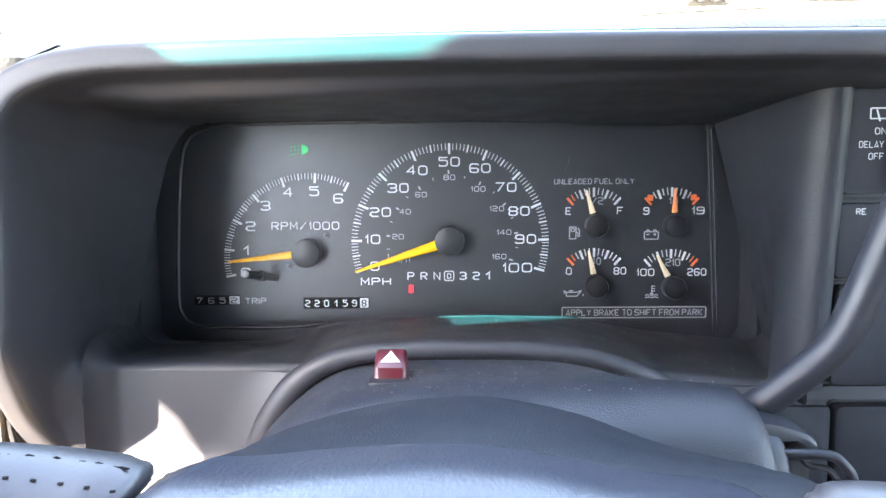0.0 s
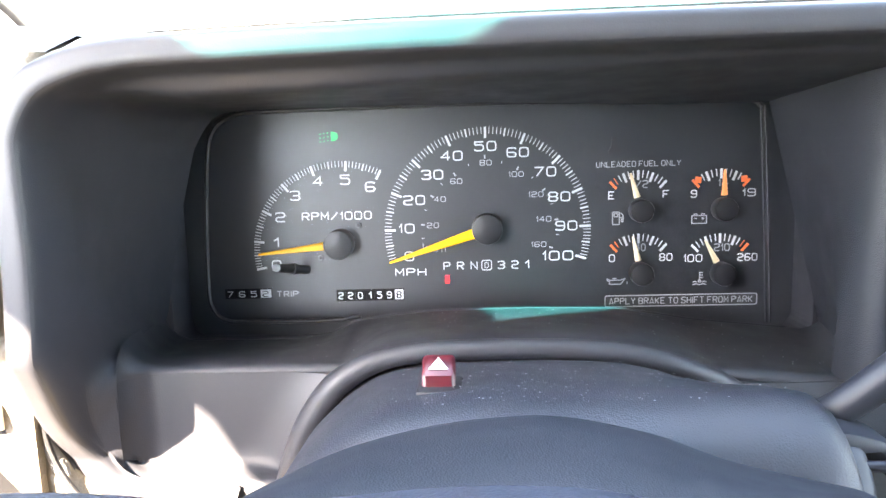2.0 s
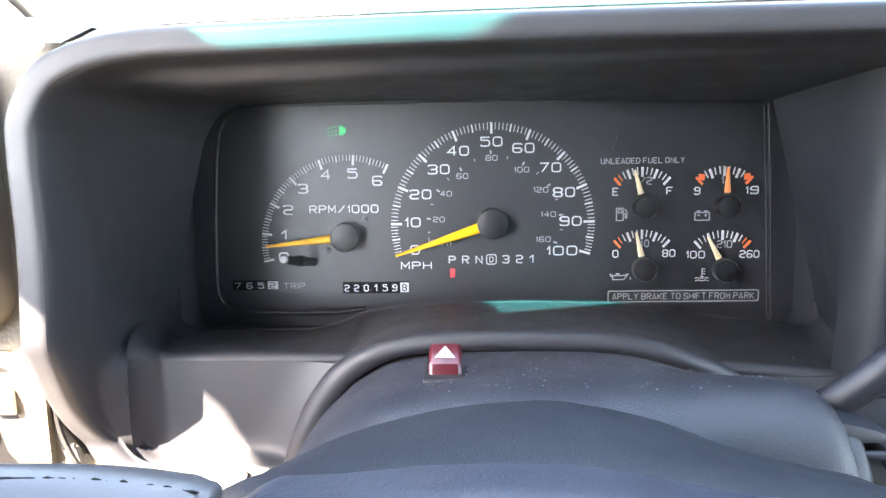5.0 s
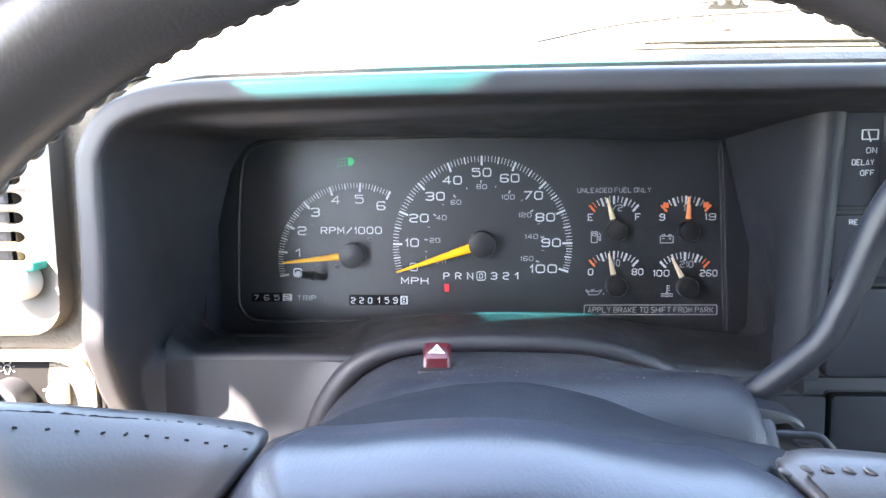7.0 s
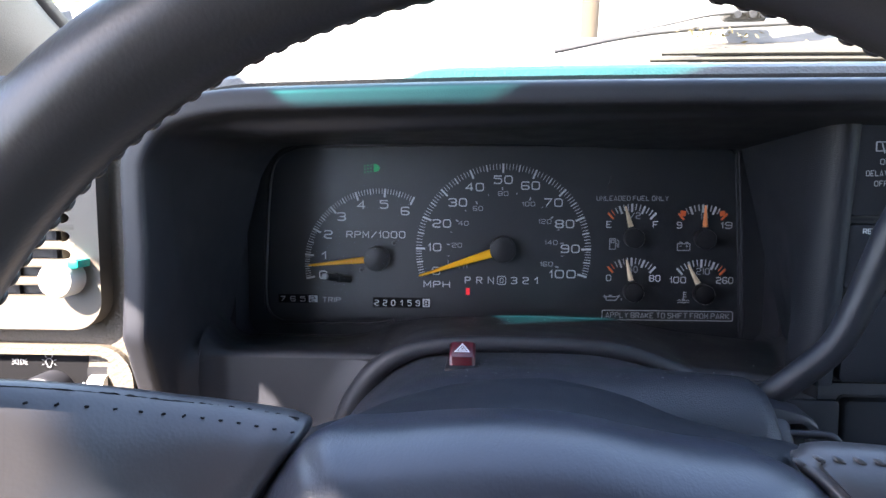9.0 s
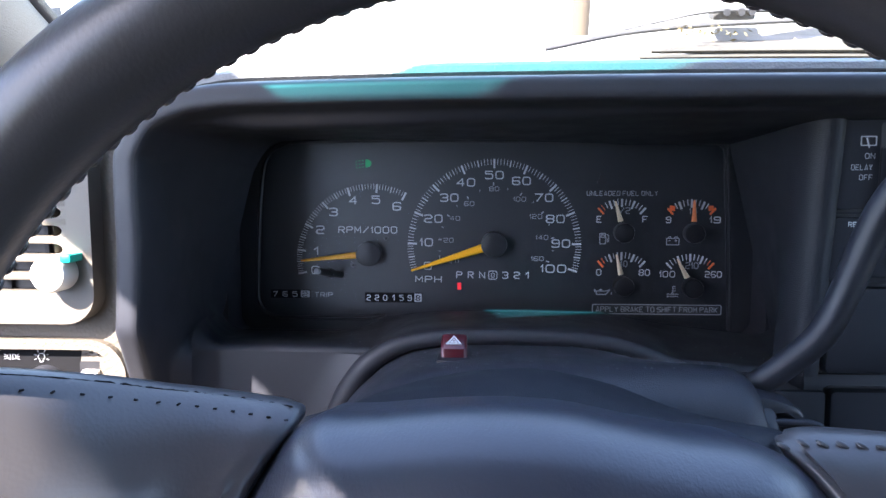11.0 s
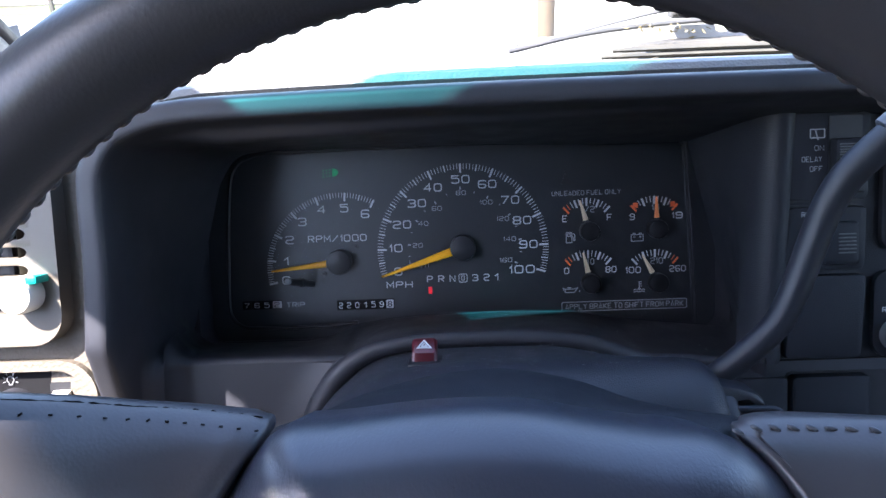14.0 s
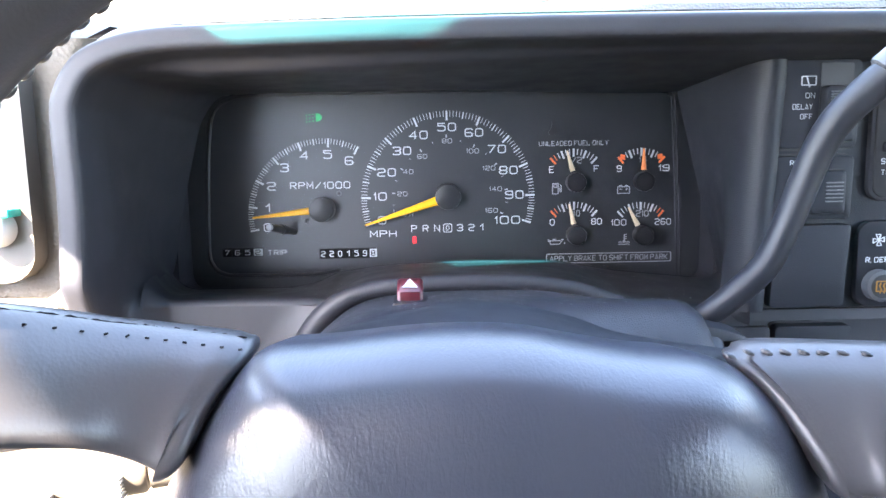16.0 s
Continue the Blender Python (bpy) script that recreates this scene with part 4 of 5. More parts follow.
for k in range(6):
    part("ridge", box(B(), (.1980, -.1156, .0520 + k * .0014), (.2105, -.1145, .0526 + k * .0014)), GREY_PLASTIC, sl)

release_panel = switch_panel("rocker_switch_panel", "dark panel with a grey ridged rocker switch", .1735, .2160, -.0080, .0262, .02)
lettering("RE", .1838, .0225, .0045, .0028, release_panel, INK, y=-.1087)
part("recess", plate(B(), rounded(.1910, .2110, -.0055, .0190, .003), -.1089, -.1070), BLACK, release_panel, "dark recess of the rocker")
rk = part("rocker", plate(B(), rounded(.1915, .2105, -.0050, .0185, .0025), -.1135, -.1080, .0022), PANEL, release_panel, "grey ridged rocker")
for k in range(6):
    part("ridge", box(B(), (.1990, -.1142, .0015 + k * .0020), (.2080, -.1130, .0022 + k * .0020)), GREY_PLASTIC, rk)
switch_panel("blanking_panel", "plain dark blanking panel below the rocker switch", .1740, .2150, -.0570, -.0110, .05)
switch_panel("lower_panel", "plain dark lower dash panel", .1815, .2250, -.1300, -.0690, .0, -.1015)
switch_panel("narrow_lower_panel", "narrow dark lower panel beside the column", .1300, .1790, -.1300, -.0690, .0, -.1015)


def build_radio():
    r = thing("radio", "black radio with white lettering beside the switches", "radio", (.30, -.10, -.002))
    part("surround", plate(B(), rounded(.2270, .42, .0010, .0800, .008), -.1045, -.098, .001), CHARCOAL, r, "charcoal radio surround")
    part("front", plate(B(), rounded(.2290, .42, .0025, .0785, .007), -.1055, -.099, .001), BLACK, r, "glossy black radio front")
    lettering("SC", .2350, .0225, .0052, .0030, r, INK, y=-.1058)
    lettering("TU", .2352, .0165, .0052, .0030, r, INK, y=-.1058)
    part("button", plate(B(), rounded(.2330, .2480, .0270, .0330, .002), -.1075, -.104, .001), PANEL, r, "dark radio button")
    h = thing("climate_control", "dark climate control panel with a round defrost button", "control panel", (.30, -.10, -.06))
    part("front", plate(B(), rounded(.2235, .42, -.0580, -.0100, .008), -.1045, -.098, .001), PANEL, h)
    lettering("R. DEF", .2345, -.0315, .0130, .0030, h, INK, y=-.1049)
    symbol("fan_symbol", [[(0, 0), (.3, .9), (-.5, .9), (0, 0)], [(0, 0), (.9, -.3), (.9, .5), (0, 0)], [(0, 0), (-.3, -.9), (.5, -.9), (0, 0)], [(0, 0), (-.9, .3), (-.9, -.5), (0, 0)]], .2345, -.0205, .0034, h, INK, -.1049, .0005)
    b = part("defrost_button", disc(B(), .2355, -.0455, .0088, -.1100, -.103, 36, .001), GREY_PLASTIC, h, "round grey defrost button")
    part("button_face", disc(B(), .2355, -.0455, .0066, -.1104, -.109, 32), BLACK, b, "black button face")
    symbol("defrost_symbol", [[(-1, -.6), (-1, .7), (1, .7), (1, -.6), (-1, -.6)], [(-.5, -.9), (-.35, -.3), (-.6, .1), (-.4, .5)], [(0, -.9), (.15, -.3), (-.1, .1), (.1, .5)], [(.5, -.9), (.65, -.3), (.4, .1), (.6, .5)]], .2355, -.0455, .0042, b, AMBER, -.1106, .0006)


build_radio()


# ---- the panel towards the door: air vent and lamp switch ----
def build_door_side():
    p = thing("door_side_panel", "grained beige dash panel towards the door", "dash panel", (-.3, -.11, -.14))
    loops = []
    for z in np.linspace(-.20, .092, 40):
        xr = float(np.interp(z, [-.20, -.135, -.1135, -.1120, -.1045, -.087, -.064, -.030, .01, .046, .062, .077, .092], [-.10, -.112, -.116, -.152, -.179, -.194, -.199, -.1955, -.193, -.193, -.192, -.188, -.180]))
        loops.append([(xr + .004, -.100, z), (xr + .001, -.114, z), (xr - .003, -.1185, z), (xr - .008, -.1195, z), (xr - .03, -.1185, z), (-.30, -.116, z), (-.42, -.10, z), (-.50, -.07, z)])
    part("body", loft(B(), loops, closed=False), BEIGE, p)
    v = thing("air_vent", "beige air vent with horizontal slots and a round knob", "air vent", (-.27, -.12, -.03))
    x0, x1, z0, z1 = -.345, -.2115, -.0300, .0880
    sx0, sx1, sz0, sz1 = -.335, -.2245, -.0125, .0800
    part("frame", ring_plate(B(), rounded(x0, x1, z0, z1, .016), rounded(sx0, sx1, sz0, sz1, .003), -.1310, -.112), BEIGE_SMOOTH, v, "smooth beige vent frame")
    part("backing", box(B(), (x0 + .005, -.1212, z0 + .005), (x1 - .005, -.1202, z1 - .005)), BLACK, v, "dark inside of the vent")
    me = mesh_of("slat", box(B(), (sx0, -.1308, -.0020), (sx1 + .003, -.1220, .0020), .0008), BEIGE_SMOOTH)
    for k in range(9):
        part("slat", me, None, v, space=DASH @ Matrix.Translation((0, 0, sz0 + .0079 + k * .0096)))
    me = mesh_of("divider", box(B(), (-.0012, -.1240, sz0), (.0012, -.1213, sz1)), PANEL)
    for x in (-.262, -.240):
        part("divider", me, None, v, space=DASH @ Matrix.Translation((x, 0, 0)))
    me = mesh_of("slot_end", ring_plate(B(), rounded(-.0040, .0040, -.0040, .0040, .0006), [(-.0040 + .0044 * math.cos(a) if math.cos(a) > 0 else -.0040, .0028 * math.sin(a)) for a in [radians(90 * q + 90 * j / 6) for q in range(4) for j in range(7)]], -.1307, -.1215), BEIGE_SMOOTH)
    for k in range(10):
        part("slot_end", me, None, v, space=DASH @ Matrix.Translation((sx1 - .0030, 0, sz0 + .0031 + k * .0096)))
    kb = part("knob", disc(B(), -.2285, -.0020, .0096, -.1440, -.128, 32, .003), CREAM, v, "round pale vent knob")
    part("pointer", box(B(), (-.2225, -.1420, .0040), (-.2165, -.130, .0082), .001), AQUA, kb, "small teal pointer of the knob")
    s = thing("lamp_switch_panel", "dark lamp switch panel with white symbols and a round knob", "switch panel", (-.25, -.12, -.10))
    part("frame", ring_plate(B(), rounded(-.36, -.2000, -.135, -.0400, .020), rounded(-.355, -.2075, -.13, -.0455, .014), -.1240, -.115), BEIGE, s, "raised beige frame")
    part("face", plate(B(), rounded(-.356, -.2065, -.131, -.0450, .014), -.1185, -.112), COUNTER, s, "dark switch face")
    kn = part("knob", disc(B(), -.2480, -.0680, .0125, -.1330, -.118, 40, .003), CHARCOAL, s, "round grey lamp knob")
    part("grip", box(B(), (-.2500, -.1400, -.0790), (-.2460, -.130, -.0570), .0015), GREY_PLASTIC, kn)
    part("thumbwheel", tube(B(), [(-.2260, -.1190, -.0635), (-.2170, -.1190, -.0635)], .0060, 24), CREAM, s, "pale ribbed thumbwheel")
    part("wheel_slot", plate(B(), rounded(-.2285, -.2145, -.0720, -.0530, .0015), -.1190, -.117), BLACK, s, "black slot of the thumbwheel")
    part("dot", disc(B(), -.2310, -.0625, .0006, -.1190, -.118, 10), INK, s)
    rays = [[(math.cos(a) * 1.25, math.sin(a) * 1.25), (math.cos(a) * 1.8, math.sin(a) * 1.8)] for a in [radians(d) for d in (-20, 20, 60, 120, 160, 200)]]
    bulb = [[(math.cos(radians(d)) * .8, math.sin(radians(d)) * .8 + .1) for d in range(-60, 241, 30)], [(-.4, -.7), (-.4, -1.1), (.4, -1.1), (.4, -.7)]]
    symbol("lamp_symbol", rays + bulb, -.2500, -.0510, .0024, s, INK_GREY, -.1188, .00032)
    park = [[(-.3, .7), (-.3, -.7), (-1.1, -.4), (-1.1, .4), (-.3, .7)], [(.3, .7), (.3, -.7), (1.1, -.4), (1.1, .4), (.3, .7)], [(-1.4, .4), (-2, .7)], [(-1.4, 0), (-2, 0)], [(-1.4, -.4), (-2, -.7)], [(1.4, .4), (2, .7)], [(1.4, 0), (2, 0)], [(1.4, -.4), (2, -.7)]]
    symbol("parking_lamp_symbol", park, -.2670, -.0510, .0022, s, INK_GREY, -.1188, .00032)
    k = thing("knee_panel", "beige lower dash panel below the column", "dash panel", (-.1, -.13, -.3))
    loops = [[(x, -.110, -.128), (x, -.135, -.132), (x, -.150, -.142), (x, -.150, -.20), (x, -.13, -.34)] for x in np.linspace(-.50, .128, 20)]
    part("body", loft(B(), loops, closed=False), BEIGE, k)


build_door_side()


# ---- steering column ----
def build_column():
    c = thing("steering_column", "dark grained steering column shroud with a red hazard button", "steering column", (0, -.15, -.12))
    # top line of the shroud at its back end, over its length and at its front edge
    backline = ([-.094, -.087, -.080, -.065, -.049, -.034, -.010, .040, .062, .077, .090, .098, .104, .108], [-.130, -.090, -.072, -.0560, -.0455, -.0420, -.0398, -.0402, -.0435, -.0480, -.0505, -.0525, -.0580, -.0700])
    midline = ([-.094, -.088, -.081, -.066, -.047, -.030, -.005, .040, .062, .085, .100, .1065, .1102, .1115], [-.130, -.090, -.072, -.0545, -.0420, -.0372, -.0352, -.0353, -.0355, -.0358, -.0366, -.0395, -.0450, -.0640])
    xs = np.concatenate([np.linspace(-.094, -.081, 8), np.linspace(-.078, .098, 60), np.linspace(.100, .112, 16)])

    def line(table):
        p = spline([(x, z, 0) for x, z in zip(*table)], 200)
        return np.interp(xs, [q.x for q in p], [q.y for q in p])
    zb, zm = line(backline), line(midline)
    loops = []
    for y, k, drop, pull in ((-.05, -.5, .004, 0), (-.118, 0, .0035, 0), (-.1225, 0, .0008, 0), (-.128, .05, 0, 0), (-.142, .35, 0, 0), (-.158, .75, 0, 0), (-.172, 1, 0, 0), (-.180, 1, .0004, 0), (-.188, 1, .0022, .001), (-.195, 1, .0056, .0025), (-.200, 1, .0100, .004), (-.205, 1, .0180, .0055), (-.208, 1, .0290, .008), (-.209, 1, .05, .010)):
        wide = float(np.interp(y, [-.209, -.206, -.202, -.197, -.192, -.186, -.179, -.170], [.040, .030, .0205, .0132, .0075, .0032, .0006, 0]))
        turn = np.clip((xs - .015) / .06, 0, 1)
        lp = [(x * (1 - pull), y, zb[i] + (zm[i] - zb[i]) * k - drop * (1 - turn[i]) - max(drop, wide) * turn[i]) for i, x in enumerate(xs)]
        lp += [(.108, y, -.140), (-.090, y, -.140)]
        loops.append(lp)
    part("shroud", loft(B(), loops), SHROUD, c, "dark grained plastic shroud")
    rng = random.Random(11)
    specks = []
    while len(specks) < 620:
        x, y = rng.gauss(.02, .05), rng.uniform(-.186, -.124)
        if -.07 < x < .098:
            k = float(np.interp(y, [-.172, -.158, -.142, -.128], [1, .75, .35, .05]))
            specks.append((x, y, float(np.interp(x, xs, zb)) * (1 - k) + float(np.interp(x, xs, zm)) * k + .0004))
    scatter("dust_specks", specks, rng, "pale dust specks on the dark column shroud")
    # hazard button: a block with a sloping top
    loops = []
    for x, g in ((-.0272, .0012), (-.0264, .0003), (-.0256, 0), (-.0168, 0), (-.0160, .0003), (-.0152, .0012)):
        loops.append([(x, -.1560 - g * .5, -.050), (x, -.1560 - g * .5, -.0285 - g), (x, -.1575, -.0268 - g), (x, -.1605 + g, -.0268 - g), (x, -.1650 + g, -.0306 - g * .6), (x, -.1662 + g, -.0318), (x, -.1672 + g, -.050)])
    b = part("hazard_button", loft(B(), loops), RED_BUTTON, c, "dark red hazard button with a white triangle")
    tilt = DASH @ Matrix.Translation((-.0212, -.1628, -.0287)) @ Euler((radians(-49), 0, 0)).to_matrix().to_4x4()
    tri = [(-.0036, -.0022), (.0036, -.0022), (0, .0027)]
    part("triangle", ring_plate(B(), tri, [(x * .72, z * .72 - .00012) for x, z in tri], -.0006, .0004), INK, b, "white hazard triangle", tilt, 0)
    part("triangle", ring_plate(B(), [(x * .46, z * .46 - .0002) for x, z in tri], [(x * .26, z * .26 - .0002) for x, z in tri], -.0005, .0004), INK, b, "white hazard triangle", tilt, 0)
    part("button_slot", box(B(), (-.0290, -.1715, -.0425), (-.0128, -.1540, -.0358), .001), BLACK, c, "black slot round the button")
    # ignition collar and key side of the column
    loops = []
    for x, r in ((.100, .0290), (.1090, .0290), (.1140, .0283), (.1158, .0268), (.1165, .0240)):
        loops.append([(x, -.178 + r * .75 * math.cos(a), -.080 + r * 1.15 * math.sin(a)) for a in [2 * math.pi * k / 28 for k in range(28)]])
    part("lever_collar", loft(B(), loops), LEVER, c, "dark collar at the root of the lever")
    loops = []
    for x, z, h in ((.108, -.0450, .0062), (.115, -.0462, .0064), (.120, -.0476, .0046), (.1245, -.0492, .0034), (.1272, -.0515, .0030), (.1282, -.0538, .0010)):
        loops.append([(x, -.172, z), (x, -.184, z - .0004), (x, -.1862, z - .0010), (x, -.187, z - .0024), (x, -.187, z - h), (x, -.172, z - h)])
    part("turn_tab", loft(B(), loops), LEVER, c, "dark ledge beside the lever")
    pts = spline([(.108, -.188, -.0562), (.120, -.190, -.0556), (.1300, -.191, -.0558), (.1345, -.192, -.0592), (.1372, -.192, -.0640), (.1390, -.192, -.0760)], 28)
    part("tilt_tab", tube(B(), pts, .0018, 10), LEVER, c, "thin grey lever beside the column")
    pts = spline([(.1215, -.188, -.0570), (.1240, -.189, -.0600), (.1300, -.190, -.0612), (.1335, -.191, -.0660)], 16)
    part("tilt_rib", tube(B(), pts, .0012, 8), LEVER, c, "rib below the thin lever")
    part("tilt_body", box(B(), (.108, -.184, -.085), (.128, -.168, -.0560), .003), BLACK, c, "dark body of the tilt lever")
    return c


column = build_column()


def build_lever():
    s = thing("shift_lever", "grey column shift lever with a bent stalk", "shift lever", (.114, -.167, -.05))
    pts = spline([(.100, -.160, -.058), (.1140, -.168, -.0465), (.1270, -.172, -.0345), (.1385, -.175, -.0215), (.1455, -.177, -.0050), (.1510, -.179, .0130), (.1560, -.182, .0300), (.1615, -.186, .0425), (.1695, -.190, .0525), (.1770, -.194, .0605)], 50)
    part("stalk", tube(B(), pts, [.0057 + .0014 * k / 49 for k in range(50)], 20), LEVER, s, "bent charcoal stalk")
    pts = spline([(.1755, -.193, .0590), (.1780, -.194, .0615), (.1900, -.199, .0735), (.2050, -.206, .0870), (.220, -.212, .098)], 20)
    part("handle", tube(B(), pts, [.0076, .0084] + [.0088] * 16 + [.008, .004], 20), GREY_PLASTIC, s, "grey grip of the lever")


build_lever()


def build_stalk():
    s = thing("turn_signal_stalk", "beige turn signal stalk with ribbed switches", "stalk", (-.10, -.20, -.09))
    part("stem", tube(B(), [(-.085, -.195, -.0915), (-.105, -.200, -.0920), (-.128, -.206, -.0930)], [.0105, .0108, .0110], 20), BEIGE_SMOOTH, s)
    part("sleeve", tube(B(), [(-.129, -.206, -.0930), (-.131, -.2065, -.0930), (-.150, -.211, -.0940), (-.185, -.219, -.0960), (-.215, -.226, -.0975), (-.218, -.227, -.0977)], [.0108, .0122, .0125, .0125, .0120, .0095], 24), BEIGE_SMOOTH, s, "beige turning sleeve")
    for k in range(6):
        part("rib", box(B(), (-.150 + k * .0, -.2235, -.1020 + k * .0018), (-.134, -.2155, -.1012 + k * .0018), .0002), CREAM, s)
    part("slide_switch", box(B(), (-.182, -.2345, -.1030), (-.158, -.2240, -.0960), .001), GREY_PLASTIC, s, "ribbed slide switch")
    symbol("wiper_symbol", [[(-1, 0), (-.2, .8), (.8, .6)], [(0, -.8), (.2, .3)], [(-.6, -.4), (.9, -.5)]], -.1150, -.0905, .0034, s, INK, -.2142, .0010)


build_stalk()

# ---- steering wheel ----
WC = Vector((.005, -.328, -.065))
R_RIM, R_TUBE = .1655, .0128


def build_wheel():
    w = thing("steering_wheel", "dark leather-wrapped steering wheel with a soft airbag cover", "steering wheel", WC)
    n = 160
    loops = []
    for k in range(n + 1):
        a = 2 * math.pi * k / n
        c, s = math.cos(a), math.sin(a)
        loops.append([(WC.x + (R_RIM + R_TUBE * math.cos(b)) * c, WC.y + R_TUBE * 1.1 * math.sin(b), WC.z + (R_RIM + R_TUBE * math.cos(b)) * s) for b in [2 * math.pi * j / 28 for j in range(28)]])
    part("rim", loft(B(), loops, caps=False), LEATHER, w, "dark leather rim")
    # laced seam on the inside of the rim
    bm = B()
    bmesh.ops.create_icosphere(bm, subdivisions=2, radius=1, matrix=Matrix.Diagonal((.0012, .0024, .0023, 1)))
    stitch = mesh_of("stitch", bm, LEATHER, 60)
    count = 172
    for k in range(count):
        a = 2 * math.pi * k / count
        if math.sin(a) < -.35:
            continue
        m = Matrix.Translation((WC.x + (R_RIM - R_TUBE * .80) * math.cos(a), WC.y + R_TUBE * .63, WC.z + (R_RIM - R_TUBE * .80) * math.sin(a))) @ Matrix.Rotation(-a, 4, "Y") @ Matrix.Rotation(radians(-35), 4, "Z")
        part("stitch", stitch, None, w, space=DASH @ m)
    bm = B()
    bmesh.ops.create_icosphere(bm, subdivisions=2, radius=1, matrix=Matrix.Diagonal((.0019, .0006, .0009, 1)))
    lace = mesh_of("stitch", bm, LEATHER, 60)
    thread = mesh_of("thread", box(B(), (-.0006, -.00020, -.00028), (.0006, .00020, .00028), .00015), THREAD)
    for sgn in (-1, 1):
        loops = []
        mid = spline([(.0640, -.278, -.0372), (.085, -.279, -.0330), (.105, -.284, -.0283), (.128, -.297, -.0225), (.150, -.315, -.0180), (.164, -.327, -.0100)], 26)
        if sgn < 0:
            mid = spline([(.0640, -.278, -.0372), (.0845, -.2795, -.0325), (.1022, -.289, -.0263), (.1207, -.308, -.0180), (.140, -.326, -.0133), (.160, -.332, -.0095)], 26)
        knots, halves = (0, .2, .4, .6, .8, 1), (.0158, .0146, .0136, .0138, .0160, .0200) if sgn < 0 else (.0172, .0172, .0168, .0172, .0185, .0200)
        half = np.interp(np.linspace(0, 1, 26), knots, halves)
        gap = ([.0830, .0775, .0738, .0688, .0652, .0620], [-.0580, -.0440, -.0360, -.0300, -.0260, -.0215]) if sgn < 0 else ([.0930, .0890, .0810, .0770, .0715, .0705], [-.0620, -.0520, -.0390, -.0340, -.0290, -.0240])

        def sag(x):
            return 0 if sgn < 0 else -.0085 - .0085 * min(1.2, max(0, (x - .078) / .044))
        r = .0055
        ends = [(0, mid[0] + Vector((r * (1 - math.cos(q)), 0, 0)), half[0], r * (1 - math.sin(q))) for q in (0, .25, .55, .9, 1.25, 1.57)]
        for i, p, h, inset in ends + [(i, mid[i], half[i], 0) for i in range(2, 26)]:
            first = len(loops)
            slant = max(0, 1 - i / 9)
            lp = []
            for k in range(32):
                a = 2 * math.pi * k / 32
                cz = math.copysign(abs(math.sin(a)) ** .80, math.sin(a))
                cy = math.copysign(abs(math.cos(a)) ** .85, math.cos(a))
                z = p.z + (h - inset) * cz + sag(p.x)
                x = p.x + slant * (float(np.interp(z, gap[1], gap[0])) - .064)
                lp.append((.003 + sgn * x, p.y - .0005 + (.0125 - inset) * cy - (h - h * cz) * .80 * min(1, (29.5 - first) / 12), z))
            loops.append(lp)
        part("spoke", loft(B(), loops), LEATHER, w, "leather-wrapped spoke", smooth=70)
        # laced seam: dark holes below a thin seam along the top edge
        rng = random.Random(5)
        seam = []
        for k in range(19):
            q = k / 19 * 23.4 + .8
            p = mid[int(q)].lerp(mid[int(q) + 1], q - int(q))
            h = float(np.interp(q / 25, knots, halves))

            def skin(c, dx, back=1):
                cy = max(0, 1 - c ** 2.5) ** .425
                return Vector((.003 + sgn * p.x + dx, p.y - .0005 - back * (.0125 * cy + .0004) - (h - h * c) * .8, p.z + h * c + .0003 + sag(p.x)))
            if sgn < 0:
                part("thread", thread, None, w, space=DASH @ Matrix.Translation(skin(.86, 0)) @ Matrix.Rotation(radians(-42), 4, "X") @ Matrix.Rotation(radians(rng.uniform(-40, 10)), 4, "Y"))
            else:
                part("stitch", lace, None, w, space=DASH @ Matrix.Translation(skin(.90, 0, .90)) @ Matrix.Rotation(radians(-50), 4, "X") @ Matrix.Rotation(radians(rng.uniform(15, 40)), 4, "Y"))
            seam.append(skin(.99, 0, .9) - Vector((0, 0, .0004)))
        if sgn < 0:
            pts = spline(seam, 120)
            wave = [p + Vector((0, .0003 * noise.noise((k * .33, 1, 0)), .0007 * noise.noise((k * .45, 0, 2)))) for k, p in enumerate(pts)]
            part("seam", tube(B(), wave, [.00024 + .00016 * noise.noise((k * .5, 5, 0)) for k in range(len(wave))], 6), THREAD, w, "dark laced seam")
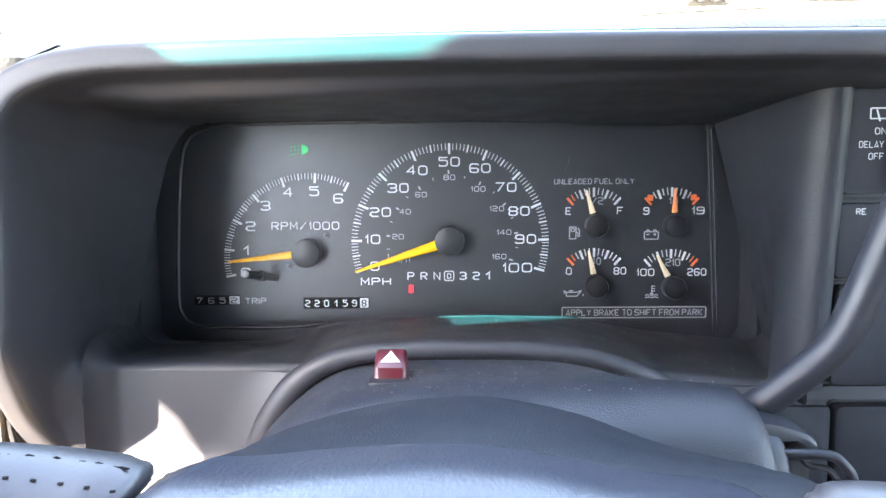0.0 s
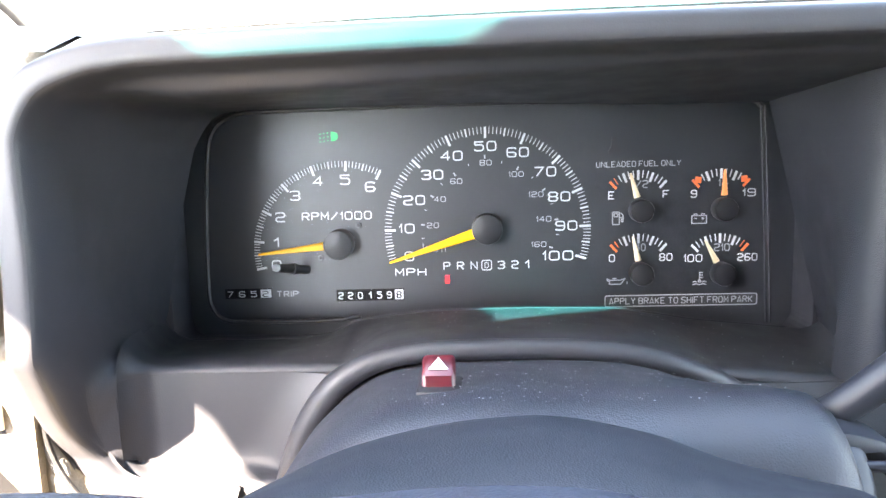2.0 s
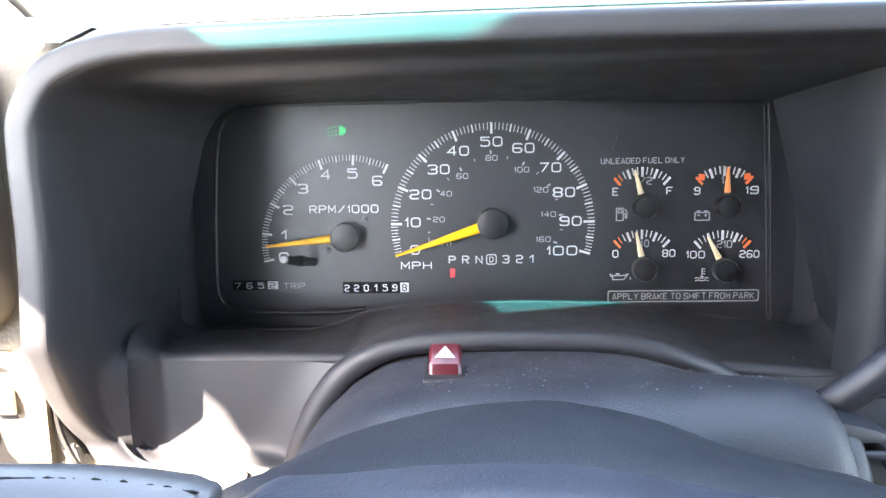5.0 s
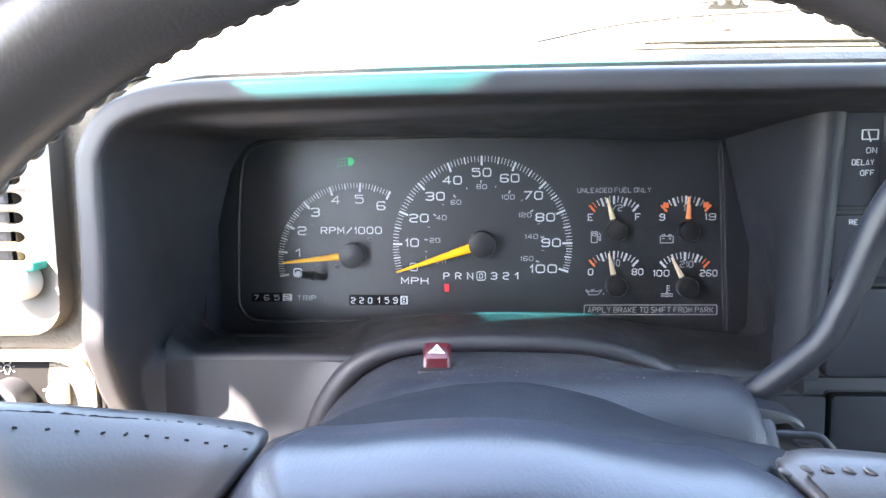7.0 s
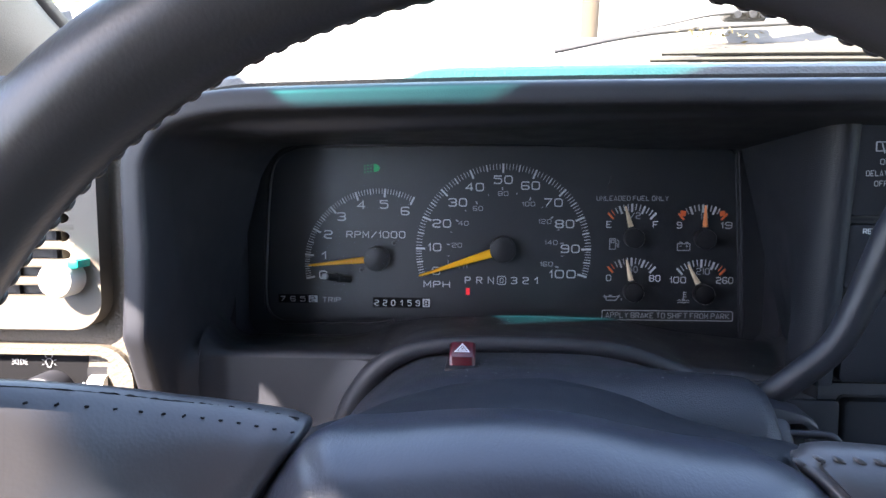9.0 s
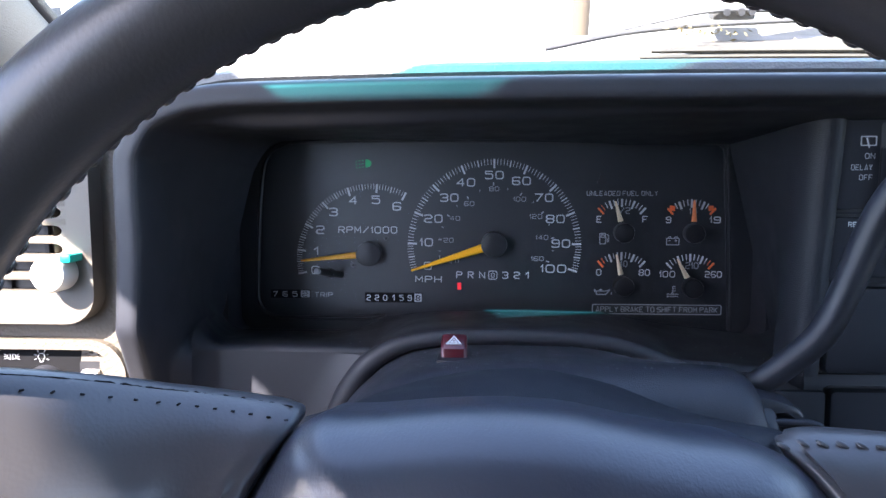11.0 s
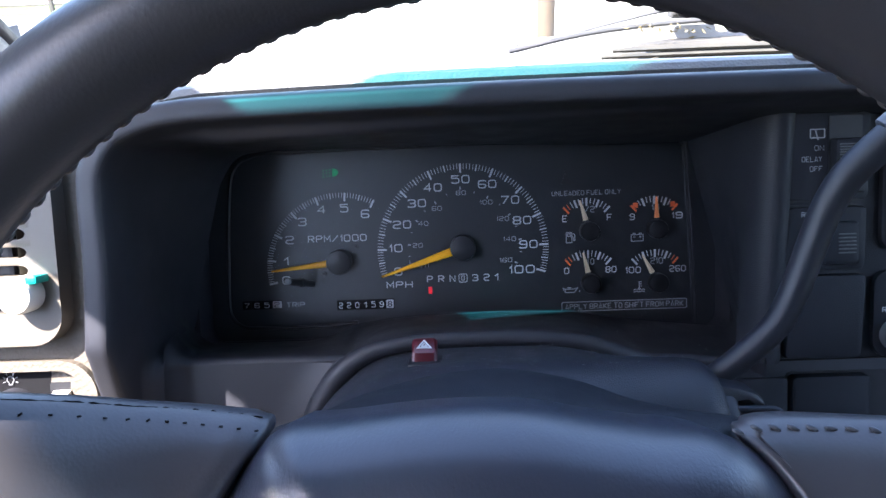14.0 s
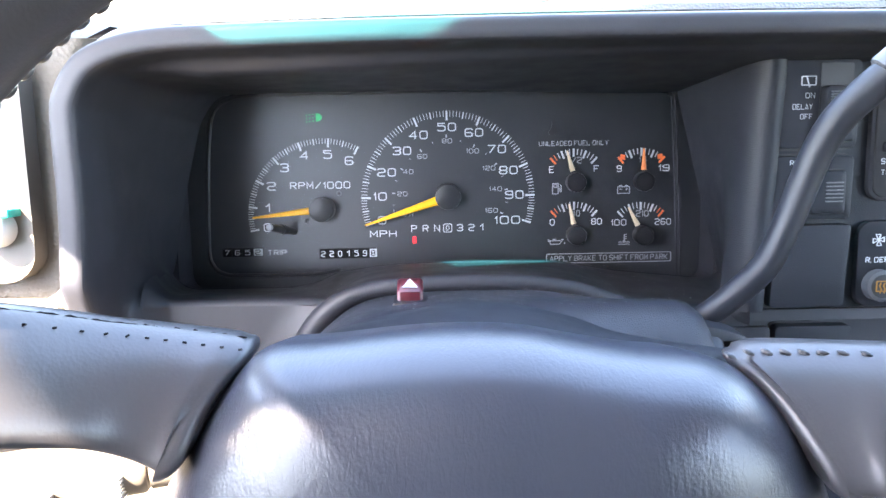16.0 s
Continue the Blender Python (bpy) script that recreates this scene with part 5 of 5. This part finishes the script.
    # airbag cover: a cushion with rounded shoulders
    edge = spline([(-.055, -.0214, 0), (-.042, -.0209, 0), (-.022, -.0190, 0), (-.003, -.0183, 0), (.016, -.0193, 0), (.034, -.0228, 0), (.050, -.0256, 0), (.063, -.0270, 0), (.073, -.0300, 0), (.081, -.0355, 0), (.089, -.0435, 0), (.0955, -.0540, 0), (.103, -.070, 0), (.105, -.1000, 0), (.090, -.1260, 0),
                   (.04, -.1330, 0), (-.04, -.1330, 0), (-.085, -.1260, 0), (-.098, -.1000, 0), (-.094, -.0760, 0), (-.085, -.0560, 0), (-.0765, -.0420, 0), (-.069, -.0330, 0), (-.0625, -.0255, 0), (-.056, -.0216, 0)], 121)[:-1]
    loops = []
    for y, f in ((-.268, .95), (-.280, .985), (-.286, 1.0), (-.2915, .995), (-.297, .975), (-.302, .945), (-.307, .90), (-.312, .83), (-.3165, .72), (-.320, .56), (-.3225, .36), (-.3238, .12)):
        loops.append([(.001 + p.x * f, y, -.075 + (p.y + .075) * f) for p in edge])
    part("airbag_cover", loft(B(), loops), PADSKIN, w, "smooth dark airbag cover")
    # plastic trim over the hub
    ridge = ([-.098, -.080, -.062, -.044, -.020, .000, .016, .040, .060, .080, .100, .112], [-.075, -.0520, -.0415, -.0335, -.0272, -.0249, -.0250, -.0302, -.0378, -.0432, -.0485, -.060])
    p = spline([(x, z, 0) for x, z in zip(*ridge)], 120)
    xs = np.linspace(-.098, .112, 60)
    zr = np.interp(xs, [q.x for q in p], [q.y for q in p])
    loops = []
    for y, k, up, drop, sx in ((-.2105, 1, 0, .030, .97), (-.2125, 1, 0, .012, .985), (-.2155, 1, 0, .0045, .995), (-.2195, 1, 0, .0010, 1), (-.2235, 1, 0, 0, 1), (-.232, .86, .0006, 0, .975), (-.245, .58, .0012, 0, .92), (-.260, .30, .0008, 0, .83), (-.2745, .12, 0, 0, .73), (-.280, .10, 0, .003, .71), (-.2815, .10, 0, .02, .70)):
        flat = -.0238 - .0045 * np.clip((xs - .02) / .06, 0, 1)
        lp = [(.004 + (x - .004) * sx, y, min(zr[i] * k + flat[i] * (1 - k), zr[i] + .02) + up - drop) for i, x in enumerate(xs)]
        lp += [(.004 + .106 * sx, y, -.11), (.004 - .100 * sx, y, -.11)]
        loops.append(lp)
    part("hub_trim", loft(B(), loops), PANEL, w, "dark plastic hub trim behind the airbag cover")
    part("hub_plate", box(B(), (-.088, -.268, -.125), (.098, -.252, -.045), .004), BLACK, w, "black hub plate behind the airbag cover")
    part("hub", tube(B(), [(.003, -.20, -.075), (.003, -.262, -.072)], .030, 24), BLACK, w, "black hub")
    return w


wheel = build_wheel()
